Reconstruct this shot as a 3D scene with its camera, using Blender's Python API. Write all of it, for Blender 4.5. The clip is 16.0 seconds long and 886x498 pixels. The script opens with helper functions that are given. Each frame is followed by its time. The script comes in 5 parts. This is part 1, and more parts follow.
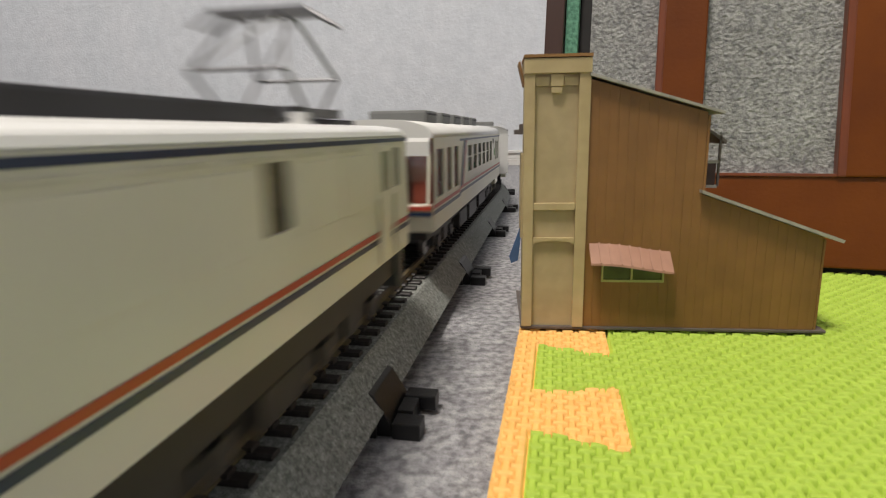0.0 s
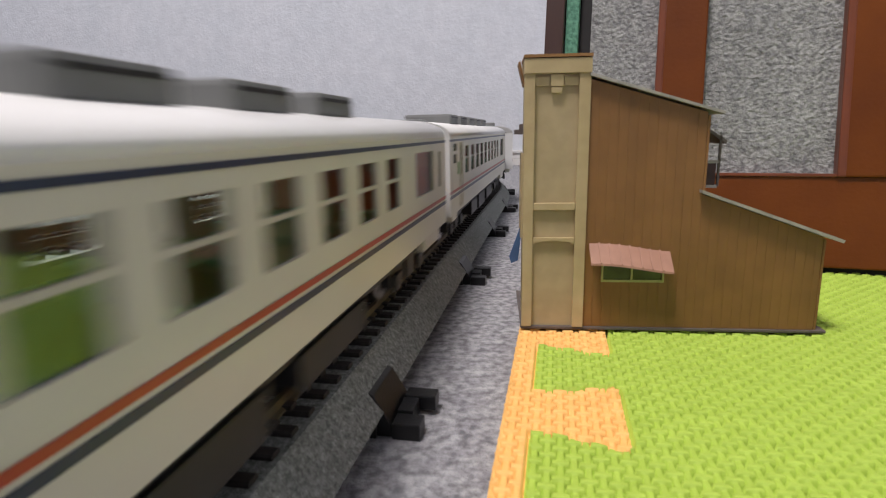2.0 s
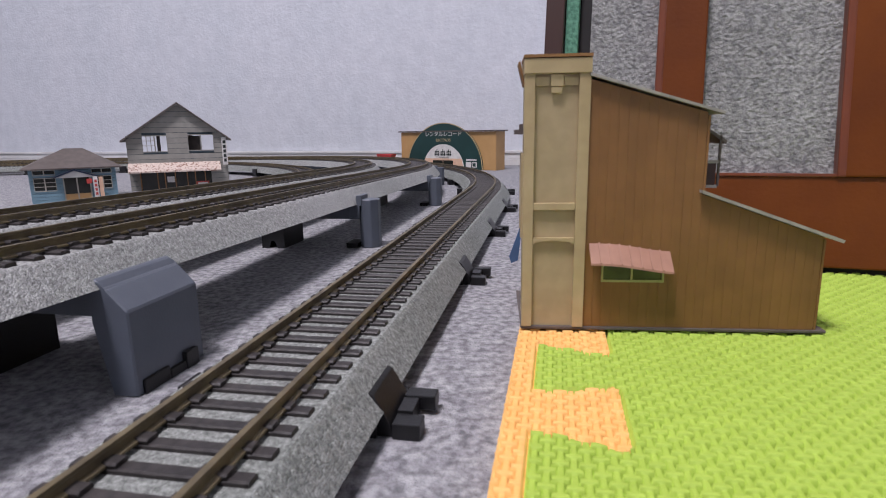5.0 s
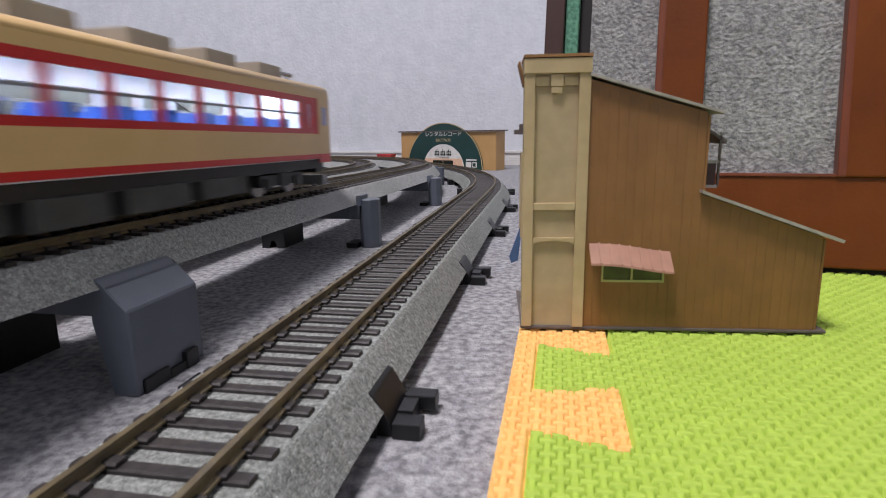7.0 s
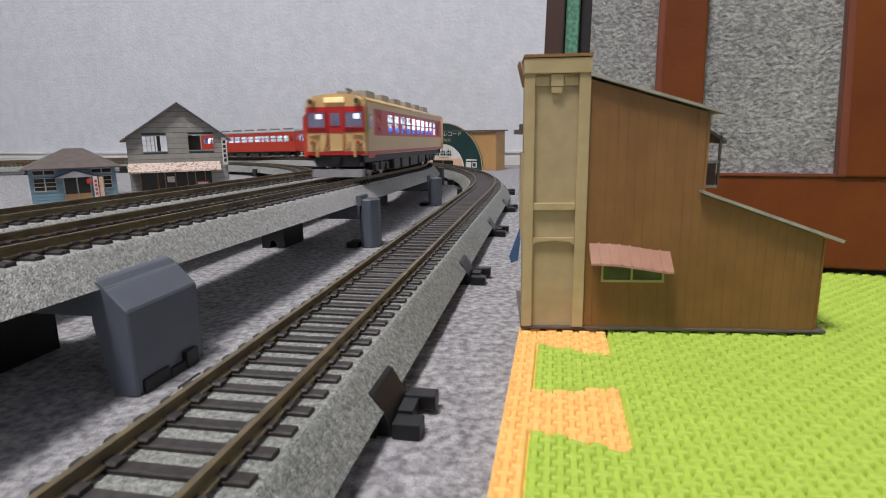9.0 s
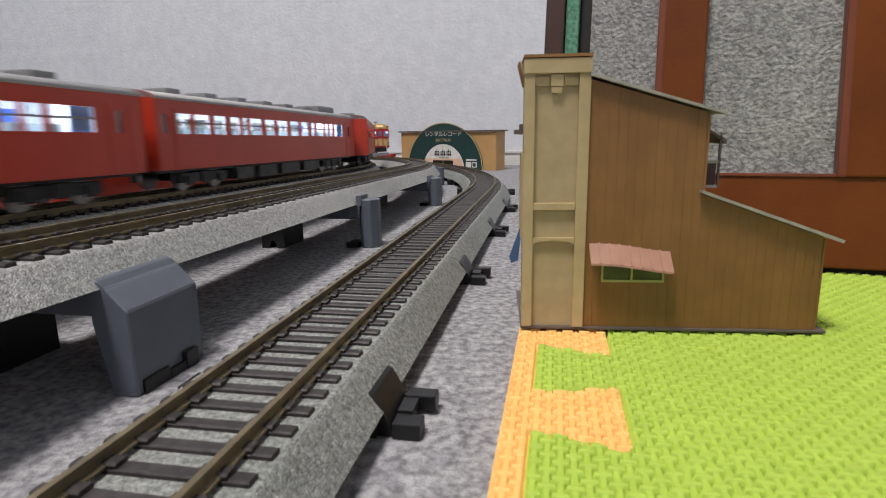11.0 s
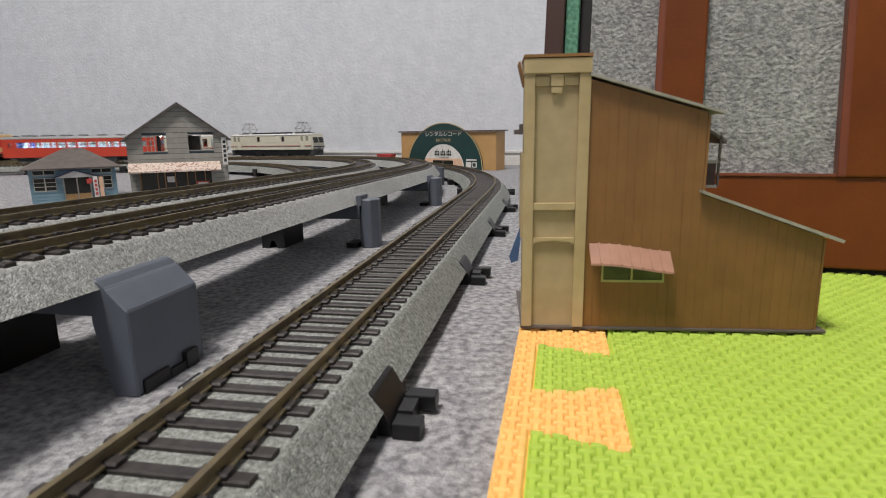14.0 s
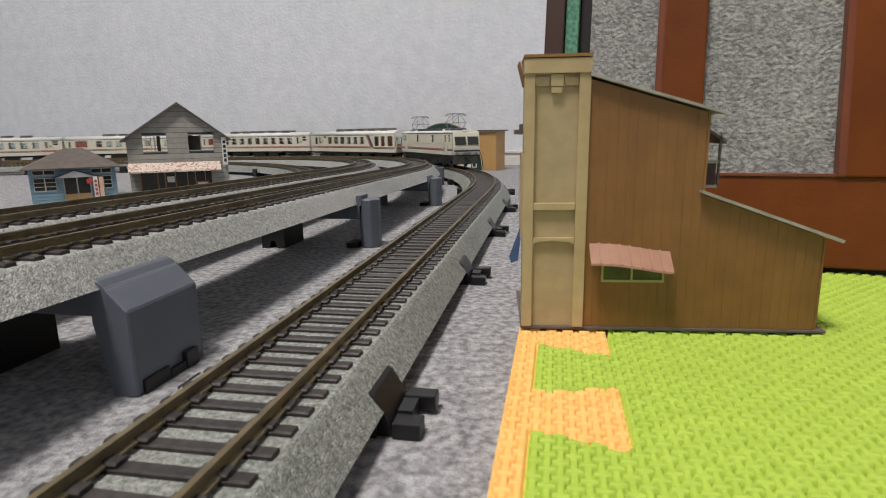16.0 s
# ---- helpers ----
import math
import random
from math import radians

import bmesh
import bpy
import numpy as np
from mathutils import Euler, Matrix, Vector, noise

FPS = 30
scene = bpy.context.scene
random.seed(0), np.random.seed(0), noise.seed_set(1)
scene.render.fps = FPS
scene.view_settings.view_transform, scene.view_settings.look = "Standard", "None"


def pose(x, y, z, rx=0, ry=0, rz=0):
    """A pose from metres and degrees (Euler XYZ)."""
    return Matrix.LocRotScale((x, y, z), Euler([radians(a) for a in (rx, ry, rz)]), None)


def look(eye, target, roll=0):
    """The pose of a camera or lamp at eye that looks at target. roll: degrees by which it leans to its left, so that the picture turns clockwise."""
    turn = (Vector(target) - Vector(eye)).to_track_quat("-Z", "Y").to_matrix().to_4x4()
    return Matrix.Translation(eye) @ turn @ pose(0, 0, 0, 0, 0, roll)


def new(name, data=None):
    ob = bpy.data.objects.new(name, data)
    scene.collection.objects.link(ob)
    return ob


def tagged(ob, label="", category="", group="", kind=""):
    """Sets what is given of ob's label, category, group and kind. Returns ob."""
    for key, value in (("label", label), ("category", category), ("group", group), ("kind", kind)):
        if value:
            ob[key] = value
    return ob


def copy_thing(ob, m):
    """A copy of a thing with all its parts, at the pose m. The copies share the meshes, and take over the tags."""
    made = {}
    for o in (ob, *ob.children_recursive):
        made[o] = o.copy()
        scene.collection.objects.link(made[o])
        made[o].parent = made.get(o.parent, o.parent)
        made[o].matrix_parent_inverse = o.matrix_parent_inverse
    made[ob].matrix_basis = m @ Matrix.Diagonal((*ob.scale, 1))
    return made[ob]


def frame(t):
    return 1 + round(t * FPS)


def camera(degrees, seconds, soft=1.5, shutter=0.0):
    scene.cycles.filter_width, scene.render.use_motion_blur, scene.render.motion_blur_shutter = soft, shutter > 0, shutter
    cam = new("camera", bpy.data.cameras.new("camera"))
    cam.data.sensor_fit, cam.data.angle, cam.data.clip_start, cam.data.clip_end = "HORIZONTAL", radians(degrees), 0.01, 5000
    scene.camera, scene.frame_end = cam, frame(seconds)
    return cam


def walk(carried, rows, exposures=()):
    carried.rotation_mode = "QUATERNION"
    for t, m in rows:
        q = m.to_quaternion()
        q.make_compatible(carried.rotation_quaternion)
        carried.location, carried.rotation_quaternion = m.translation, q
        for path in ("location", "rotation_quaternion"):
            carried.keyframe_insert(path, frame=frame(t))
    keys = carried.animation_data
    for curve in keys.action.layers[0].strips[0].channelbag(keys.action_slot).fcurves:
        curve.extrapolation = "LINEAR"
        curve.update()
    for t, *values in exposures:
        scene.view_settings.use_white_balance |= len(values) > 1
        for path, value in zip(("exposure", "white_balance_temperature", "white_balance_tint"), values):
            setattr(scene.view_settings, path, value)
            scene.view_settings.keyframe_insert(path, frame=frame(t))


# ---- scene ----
# ---------- camera: it stands still ----------
cam = camera(76.19, 16.0, soft=1.0, shutter=0.5)
EYE = (0.0, 0.0, 0.060)
TILT = radians(11.695)
STAND = look(EYE, (0.0, math.cos(TILT), 0.060 - math.sin(TILT)), -0.845)
cam.data.dof.use_dof, cam.data.dof.focus_distance, cam.data.dof.aperture_fstop = True, 0.34, 58.0
# the clip's white balance drifts to blue while the ivory train fills the view, then back
walk(cam, [(0.0, STAND), (16.0, STAND)], exposures=[(0.0, 0.0, 6900, 11), (0.5, 0.0, 6750, 13), (1.5, 0.0, 6500, 16), (2.5, 0.0, 6300, 19), (3.5, 0.0, 6100, 22), (4.2, 0.0, 6000, 24), (6.5, 0.0, 6150, 20),
                                                    (8.0, 0.0, 6250, 18), (9.0, 0.0, 6350, 15), (11.5, 0.0, 6500, 14), (13.0, 0.0, 6550, 13), (16.0, 0.0, 6700, 12)])

# ---------- light: one round ceiling lamp in a closed room ----------
world = bpy.data.worlds.new("world")
scene.world = world
world.use_nodes = True
world.node_tree.nodes["Background"].inputs[0].default_value = (0.8, 0.86, 1.0, 1)
world.node_tree.nodes["Background"].inputs[1].default_value = 0.02
LAMP = (-0.52, -0.44, 2.27)
lamp = bpy.data.lights.new("ceiling_lamp_light", "AREA")
lamp.shape, lamp.size, lamp.energy, lamp.color = "DISK", 0.55, 60.0, (1.0, 0.955, 0.90)
lamp_ob = new("ceiling_lamp_light", lamp)
lamp_ob.location = (LAMP[0], LAMP[1], LAMP[2] - 0.06)


# ---------- materials ----------
def mat(name, c1, c2=None, rough=0.6, metal=0.0, scale=200.0, detail=4.0, bump=0.0, bump_scale=None, lo=0.35, hi=0.65,
        big=None, bigscale=12.0, per=0.0, coat=0.0, spec=0.5, emit=None, power=0.0):
    """A procedural surface: two colours in noise, slow stains, fine relief."""
    m = bpy.data.materials.new(name)
    m.use_nodes = True
    nt = m.node_tree
    b = nt.nodes["Principled BSDF"]
    b.inputs["Roughness"].default_value = rough
    b.inputs["Metallic"].default_value = metal
    b.inputs["Specular IOR Level"].default_value = spec
    b.inputs["Coat Weight"].default_value = coat
    co = nt.nodes.new("ShaderNodeTexCoord")
    c2 = c2 or tuple(x * 0.85 for x in c1)
    n = nt.nodes.new("ShaderNodeTexNoise")
    n.inputs["Scale"].default_value, n.inputs["Detail"].default_value = scale, detail
    nt.links.new(co.outputs["Object"], n.inputs["Vector"])
    r = nt.nodes.new("ShaderNodeValToRGB")
    r.color_ramp.elements[0].position, r.color_ramp.elements[1].position = lo, hi
    r.color_ramp.elements[0].color, r.color_ramp.elements[1].color = (*c2, 1), (*c1, 1)
    nt.links.new(n.outputs["Fac"], r.inputs["Fac"])
    col = r.outputs["Color"]
    if big:
        n2 = nt.nodes.new("ShaderNodeTexNoise")
        n2.inputs["Scale"].default_value, n2.inputs["Detail"].default_value = bigscale, 3
        nt.links.new(co.outputs["Object"], n2.inputs["Vector"])
        r2 = nt.nodes.new("ShaderNodeValToRGB")
        r2.color_ramp.elements[0].position, r2.color_ramp.elements[1].position = 0.35, 0.7
        r2.color_ramp.elements[0].color, r2.color_ramp.elements[1].color = (1, 1, 1, 1), (*big, 1)
        nt.links.new(n2.outputs["Fac"], r2.inputs["Fac"])
        mx = nt.nodes.new("ShaderNodeMix")
        mx.data_type, mx.blend_type = "RGBA", "MULTIPLY"
        mx.inputs[0].default_value = 1.0
        nt.links.new(col, mx.inputs[6])
        nt.links.new(r2.outputs["Color"], mx.inputs[7])
        col = mx.outputs[2]
    if per:
        oi = nt.nodes.new("ShaderNodeObjectInfo")
        mr = nt.nodes.new("ShaderNodeMapRange")
        mr.inputs[3].default_value, mr.inputs[4].default_value = 1 - per, 1 + per
        nt.links.new(oi.outputs["Random"], mr.inputs[0])
        hs = nt.nodes.new("ShaderNodeHueSaturation")
        nt.links.new(mr.outputs[0], hs.inputs["Value"])
        nt.links.new(col, hs.inputs["Color"])
        col = hs.outputs["Color"]
    nt.links.new(col, b.inputs["Base Color"])
    if bump:
        n3 = nt.nodes.new("ShaderNodeTexNoise")
        n3.inputs["Scale"].default_value, n3.inputs["Detail"].default_value = bump_scale or scale, 5
        nt.links.new(co.outputs["Object"], n3.inputs["Vector"])
        bp_ = nt.nodes.new("ShaderNodeBump")
        bp_.inputs["Strength"].default_value, bp_.inputs["Distance"].default_value = 1.0, bump
        nt.links.new(n3.outputs["Fac"], bp_.inputs["Height"])
        nt.links.new(bp_.outputs["Normal"], b.inputs["Normal"])
    if emit:
        b.inputs["Emission Color"].default_value = (*emit, 1)
        b.inputs["Emission Strength"].default_value = power
    return m


def pane_mat(name, tint, gloss=0.12):
    m = bpy.data.materials.new(name)
    m.use_nodes = True
    nt = m.node_tree
    nt.nodes.remove(nt.nodes["Principled BSDF"])
    tr, gl, mx = nt.nodes.new("ShaderNodeBsdfTransparent"), nt.nodes.new("ShaderNodeBsdfGlossy"), nt.nodes.new("ShaderNodeMixShader")
    tr.inputs[0].default_value = (*tint, 1)
    gl.inputs["Roughness"].default_value = 0.06
    mx.inputs[0].default_value = gloss
    nt.links.new(tr.outputs[0], mx.inputs[1])
    nt.links.new(gl.outputs[0], mx.inputs[2])
    nt.links.new(mx.outputs[0], nt.nodes["Material Output"].inputs[0])
    return m


def ballast_mat(name, light, dark):
    """Moulded granite-coloured ballast: voronoi grains with relief."""
    m = mat(name, light, dark, rough=0.85, scale=900, lo=0.3, hi=0.7, big=(0.8, 0.82, 0.8), bigscale=18)
    nt = m.node_tree
    b = nt.nodes["Principled BSDF"]
    co = nt.nodes.new("ShaderNodeTexCoord")
    v = nt.nodes.new("ShaderNodeTexVoronoi")
    v.inputs["Scale"].default_value = 2400
    nt.links.new(co.outputs["Object"], v.inputs["Vector"])
    bm_ = nt.nodes.new("ShaderNodeBump")
    bm_.inputs["Strength"].default_value, bm_.inputs["Distance"].default_value = 1.0, 0.0002
    bm_.invert = True
    nt.links.new(v.outputs["Distance"], bm_.inputs["Height"])
    nt.links.new(bm_.outputs["Normal"], b.inputs["Normal"])
    old = b.inputs["Base Color"].links[0].from_socket
    hs = nt.nodes.new("ShaderNodeMix")
    hs.data_type, hs.blend_type = "RGBA", "MULTIPLY"
    hs.inputs[0].default_value = 0.55
    nt.links.new(old, hs.inputs[6])
    nt.links.new(v.outputs["Color"], hs.inputs[7])
    bw = nt.nodes.new("ShaderNodeRGBToBW")
    nt.links.new(v.outputs["Color"], bw.inputs[0])
    nt.links.new(bw.outputs[0], hs.inputs[7])
    nt.links.new(hs.outputs[2], b.inputs["Base Color"])
    return m


M = {}
M["carpet"] = mat("carpet", (0.46, 0.463, 0.48), (0.20, 0.203, 0.212), rough=0.95, scale=420, detail=9, bump=0.0009, bump_scale=1300,
                  lo=0.36, hi=0.62, big=(0.70, 0.69, 0.72), bigscale=130)
M["wallpaper"] = mat("wallpaper", (0.665, 0.69, 0.735), (0.60, 0.625, 0.67), rough=0.8, scale=45, detail=6, bump=0.0012, bump_scale=160,
                     big=(0.93, 0.945, 0.95), bigscale=9)
M["ceiling"] = mat("ceiling", (0.78, 0.78, 0.77), (0.74, 0.74, 0.73), rough=0.9, scale=30)
M["white_trim"] = mat("white_trim", (0.72, 0.72, 0.71), (0.66, 0.66, 0.66), rough=0.45, scale=40, big=(0.85, 0.84, 0.82), bigscale=9)
M["ballast"] = ballast_mat("ballast", (0.47, 0.49, 0.465), (0.19, 0.205, 0.19))
M["ballast_light"] = ballast_mat("ballast_light", (0.60, 0.61, 0.595), (0.30, 0.305, 0.30))
M["rail"] = mat("rail", (0.18, 0.142, 0.076), (0.105, 0.083, 0.05), rough=0.5, metal=0.35, scale=160, bump=0.0001, bump_scale=900)
M["sleeper"] = mat("sleeper", (0.042, 0.036, 0.034), (0.02, 0.017, 0.017), rough=0.55, scale=500, bump=0.0002, per=0.2)
M["pier"] = mat("pier", (0.105, 0.12, 0.15), (0.09, 0.104, 0.13), rough=0.42, scale=60, bump=0.00005, bump_scale=1500)
M["black_plastic"] = mat("black_plastic", (0.006, 0.006, 0.007), (0.004, 0.004, 0.005), rough=0.42, scale=120, bump=0.00006, bump_scale=1500)
M["foam_green"] = mat("foam_green", (0.40, 0.555, 0.07), (0.345, 0.49, 0.055), rough=0.7, scale=260, bump=0.00015, bump_scale=1600, big=(0.93, 0.94, 0.9), bigscale=20)
M["foam_orange"] = mat("foam_orange", (0.90, 0.52, 0.16), (0.82, 0.45, 0.125), rough=0.7, scale=260, bump=0.00015, bump_scale=1600)
M["card_cream"] = mat("card_cream", (0.50, 0.40, 0.22), (0.45, 0.355, 0.19), rough=0.6, scale=220, bump=0.00005, bump_scale=900, big=(0.88, 0.86, 0.8), bigscale=40)
M["card_cream_dark"] = mat("card_cream_dark", (0.43, 0.34, 0.19), (0.38, 0.30, 0.165), rough=0.6, scale=220, bump=0.00005)
M["card_brown"] = mat("card_brown", (0.25, 0.118, 0.034), (0.215, 0.10, 0.028), rough=0.5, scale=130, big=(0.84, 0.85, 0.8), bigscale=45, per=0.03)
M["card_groove"] = mat("card_groove", (0.29, 0.145, 0.045), rough=0.7)
M["card_grey"] = mat("card_grey", (0.36, 0.345, 0.30), (0.27, 0.26, 0.23), rough=0.6, scale=300)
M["card_pink"] = mat("card_pink", (0.37, 0.195, 0.13), (0.31, 0.16, 0.105), rough=0.55, scale=200)
M["card_blue"] = mat("card_blue", (0.06, 0.13, 0.28), (0.04, 0.09, 0.2), rough=0.5, scale=150)
M["olive_frame"] = mat("olive_frame", (0.42, 0.42, 0.17), rough=0.6)
M["dark_window"] = mat("dark_window", (0.02, 0.022, 0.018), rough=0.15)
M["green_window"] = mat("green_window", (0.10, 0.11, 0.035), (0.05, 0.06, 0.02), rough=0.2, scale=90)
M["wood_red"] = mat("wood_red", (0.185, 0.050, 0.006), (0.125, 0.031, 0.004), rough=0.42, bump=0.0001, bump_scale=700, scale=26, detail=6, big=(0.72, 0.68, 0.66), bigscale=14, coat=0.0, spec=0.2)
M["wood_edge"] = mat("wood_edge", (0.17, 0.04, 0.011), (0.13, 0.03, 0.008), rough=0.35, scale=40)
M["wood_dark"] = mat("wood_dark", (0.04, 0.012, 0.006), (0.035, 0.011, 0.006), rough=0.4, scale=40)
M["felt"] = mat("felt", (0.36, 0.365, 0.35), (0.19, 0.193, 0.192), rough=0.95, scale=620, detail=8, bump=0.0013, bump_scale=700, lo=0.36, hi=0.62, big=(0.8, 0.8, 0.8), bigscale=25)
M["green_cloth"] = mat("green_cloth", (0.12, 0.30, 0.20), (0.05, 0.15, 0.10), rough=0.9, scale=600, bump=0.0004)
# near-black colour for the shade in the cabinet's gaps
M["gap_shade"] = mat("gap_shade", (0.01, 0.008, 0.008), rough=0.8)
M["ivory"] = mat("ivory", (0.66, 0.64, 0.53), (0.63, 0.61, 0.505), rough=0.32, scale=50, big=(0.95, 0.95, 0.93), bigscale=20)
M["ivory_dark"] = mat("ivory_dark", (0.55, 0.53, 0.42), rough=0.4, scale=60)
M["roof_white"] = mat("roof_white", (0.74, 0.74, 0.72), (0.70, 0.70, 0.68), rough=0.38, scale=50)
M["navy"] = mat("navy", (0.022, 0.035, 0.075), rough=0.35)
M["stripe_red"] = mat("stripe_red", (0.42, 0.055, 0.03), rough=0.35)
M["ac_grey"] = mat("ac_grey", (0.17, 0.175, 0.17), (0.145, 0.15, 0.145), rough=0.5, scale=120)
M["underframe"] = mat("underframe", (0.014, 0.014, 0.016), (0.008, 0.008, 0.009), rough=0.5, scale=150)
M["under_grey"] = mat("under_grey", (0.055, 0.058, 0.058), (0.03, 0.032, 0.032), rough=0.55, scale=150)
M["wheel"] = mat("wheel", (0.30, 0.29, 0.28), rough=0.3, metal=0.8)
M["roof_gear"] = mat("roof_gear", (0.035, 0.036, 0.04), (0.02, 0.02, 0.022), rough=0.5, scale=100)
M["panto"] = mat("panto", (0.22, 0.22, 0.23), rough=0.4, metal=0.5)
M["glass"] = pane_mat("glass", (0.92, 0.96, 0.94), 0.09)
M["glass_dark"] = pane_mat("glass_dark", (0.45, 0.50, 0.48), 0.16)
M["seat_green"] = mat("seat_green", (0.07, 0.29, 0.13), (0.055, 0.23, 0.10), rough=0.7, scale=200)
M["seat_blue"] = mat("seat_blue", (0.02, 0.09, 0.42), rough=0.6)
M["inside_green"] = mat("inside_green", (0.27, 0.40, 0.34), rough=0.7)
M["emblem_green"] = mat("emblem_green", (0.30, 0.46, 0.22), rough=0.4)
M["seat_pale"] = mat("seat_pale", (0.42, 0.46, 0.50), rough=0.6)
M["cab_pane"] = mat("cab_pane", (0.30, 0.31, 0.24), (0.24, 0.25, 0.19), rough=0.12, scale=120)
# faint violet glow on these panes stands in for light inside the cab
M["cab_glass_glow"] = mat("cab_glass_glow", (0.12, 0.11, 0.16), (0.05, 0.05, 0.07), rough=0.1, scale=90, emit=(0.55, 0.5, 0.8), power=0.10)
M["inside_red"] = mat("inside_red", (0.42, 0.075, 0.04), (0.34, 0.055, 0.03), rough=0.6, scale=120)
M["inside_white"] = mat("inside_white", (0.72, 0.72, 0.76), rough=0.6)
M["tube_light"] = mat("tube_light", (0.9, 0.9, 0.95), rough=0.5, emit=(0.78, 0.86, 1.0), power=16.0)
M["head_light"] = mat("head_light", (0.9, 0.9, 0.9), rough=0.4, emit=(1.0, 0.97, 0.9), power=9.0)
# glowing patch laid over the windscreens for the lit cab, no lamp of its own
M["cab_glow"] = mat("cab_glow", (0.6, 0.62, 0.75), rough=0.4, emit=(0.75, 0.8, 1.0), power=0.9)
M["head_mark"] = mat("head_mark", (0.9, 0.75, 0.45), rough=0.4, emit=(1.0, 0.66, 0.24), power=0.55)
M["dmu_cream"] = mat("dmu_cream", (0.66, 0.45, 0.20), (0.62, 0.42, 0.185), rough=0.35, scale=60, big=(0.94, 0.94, 0.92), bigscale=20)
M["dmu_red"] = mat("dmu_red", (0.50, 0.018, 0.016), (0.46, 0.016, 0.014), rough=0.35, scale=60)
M["vermilion"] = mat("vermilion", (0.52, 0.050, 0.022), (0.48, 0.045, 0.02), rough=0.38, scale=60, big=(0.92, 0.9, 0.9), bigscale=20)
M["roof_grey"] = mat("roof_grey", (0.36, 0.36, 0.36), (0.32, 0.32, 0.32), rough=0.5, scale=80)
M["vent"] = mat("vent", (0.24, 0.245, 0.25), (0.2, 0.2, 0.21), rough=0.5, scale=100)
M["vent_cream"] = mat("vent_cream", (0.36, 0.33, 0.28), (0.31, 0.285, 0.24), rough=0.5, scale=100)
M["house_grey"] = mat("house_grey", (0.31, 0.305, 0.275), (0.26, 0.255, 0.23), rough=0.6, scale=140, per=0.06)
M["roof_brown"] = mat("roof_brown", (0.115, 0.095, 0.085), (0.085, 0.07, 0.063), rough=0.6, scale=160, bump=0.0002)
M["house_blue"] = mat("house_blue", (0.17, 0.285, 0.35), (0.135, 0.235, 0.295), rough=0.55, scale=120, per=0.06)
M["house_blue_dark"] = mat("house_blue_dark", (0.05, 0.08, 0.10), rough=0.6)
M["win_frame"] = mat("win_frame", (0.42, 0.40, 0.34), rough=0.5)
M["awning_pale"] = mat("awning_pale", (0.62, 0.52, 0.45), (0.24, 0.12, 0.08), rough=0.6, scale=420, lo=0.36, hi=0.5)
M["paper_white"] = mat("paper_white", (0.70, 0.69, 0.66), rough=0.6)
M["sign_red"] = mat("sign_red", (0.50, 0.06, 0.05), rough=0.5)
M["shop_tan"] = mat("shop_tan", (0.50, 0.30, 0.12), (0.46, 0.27, 0.105), rough=0.5, scale=60)
M["shop_green"] = mat("shop_green", (0.012, 0.048, 0.045), (0.01, 0.04, 0.037), rough=0.4, scale=60)
M["shop_peach"] = mat("shop_peach", (0.72, 0.47, 0.32), rough=0.5)
M["shop_ink"] = mat("shop_ink", (0.02, 0.03, 0.028), rough=0.5)
M["red_box"] = mat("red_box", (0.55, 0.05, 0.05), rough=0.4)
M["lamp_glow"] = mat("lamp_glow", (0.9, 0.9, 0.9), rough=0.5, emit=(1.0, 0.97, 0.93), power=4.0)


# ---------- mesh helpers ----------
def obj(name, verts, faces, mats, parent=None, label="", idx=None, smooth=False):
    me = bpy.data.meshes.new(name)
    me.from_pydata([tuple(v) for v in verts], [], [tuple(f) for f in faces])
    for m in (mats if isinstance(mats, (list, tuple)) else [mats]):
        me.materials.append(m)
    if idx is not None:
        me.polygons.foreach_set("material_index", idx)
    if smooth:
        me.polygons.foreach_set("use_smooth", [True] * len(me.polygons))
    me.update()
    ob = new(name, me)
    if parent:
        ob.parent = parent
    if label:
        tagged(ob, label)
    return ob


def part(name, bm, material, parent, label=""):
    """Links a bmesh as one mesh object under a thing or a part."""
    me = bpy.data.meshes.new(name)
    bmesh.ops.recalc_face_normals(bm, faces=bm.faces)
    bm.to_mesh(me)
    bm.free()
    me.materials.append(material)
    ob = new(name, me)
    ob.parent = parent
    if label:
        tagged(ob, label)
    return ob


def share(name, data, parent, m):
    ob = new(name, data)
    ob.parent = parent
    ob.matrix_basis = m
    return ob


def boxes(*bs, bevel=0.0):
    """A bmesh of boxes, each (x0, x1, y0, y1, z0, z1)."""
    bm = bmesh.new()
    for x0, x1, y0, y1, z0, z1 in bs:
        v = [bm.verts.new(p) for p in ((x0, y0, z0), (x1, y0, z0), (x1, y1, z0), (x0, y1, z0), (x0, y0, z1), (x1, y0, z1), (x1, y1, z1), (x0, y1, z1))]
        for f in ((0, 3, 2, 1), (4, 5, 6, 7), (0, 1, 5, 4), (1, 2, 6, 5), (2, 3, 7, 6), (3, 0, 4, 7)):
            bm.faces.new([v[i] for i in f])
    if bevel:
        bmesh.ops.bevel(bm, geom=bm.edges[:], offset=bevel, segments=2, affect="EDGES", profile=0.6)
    return bm


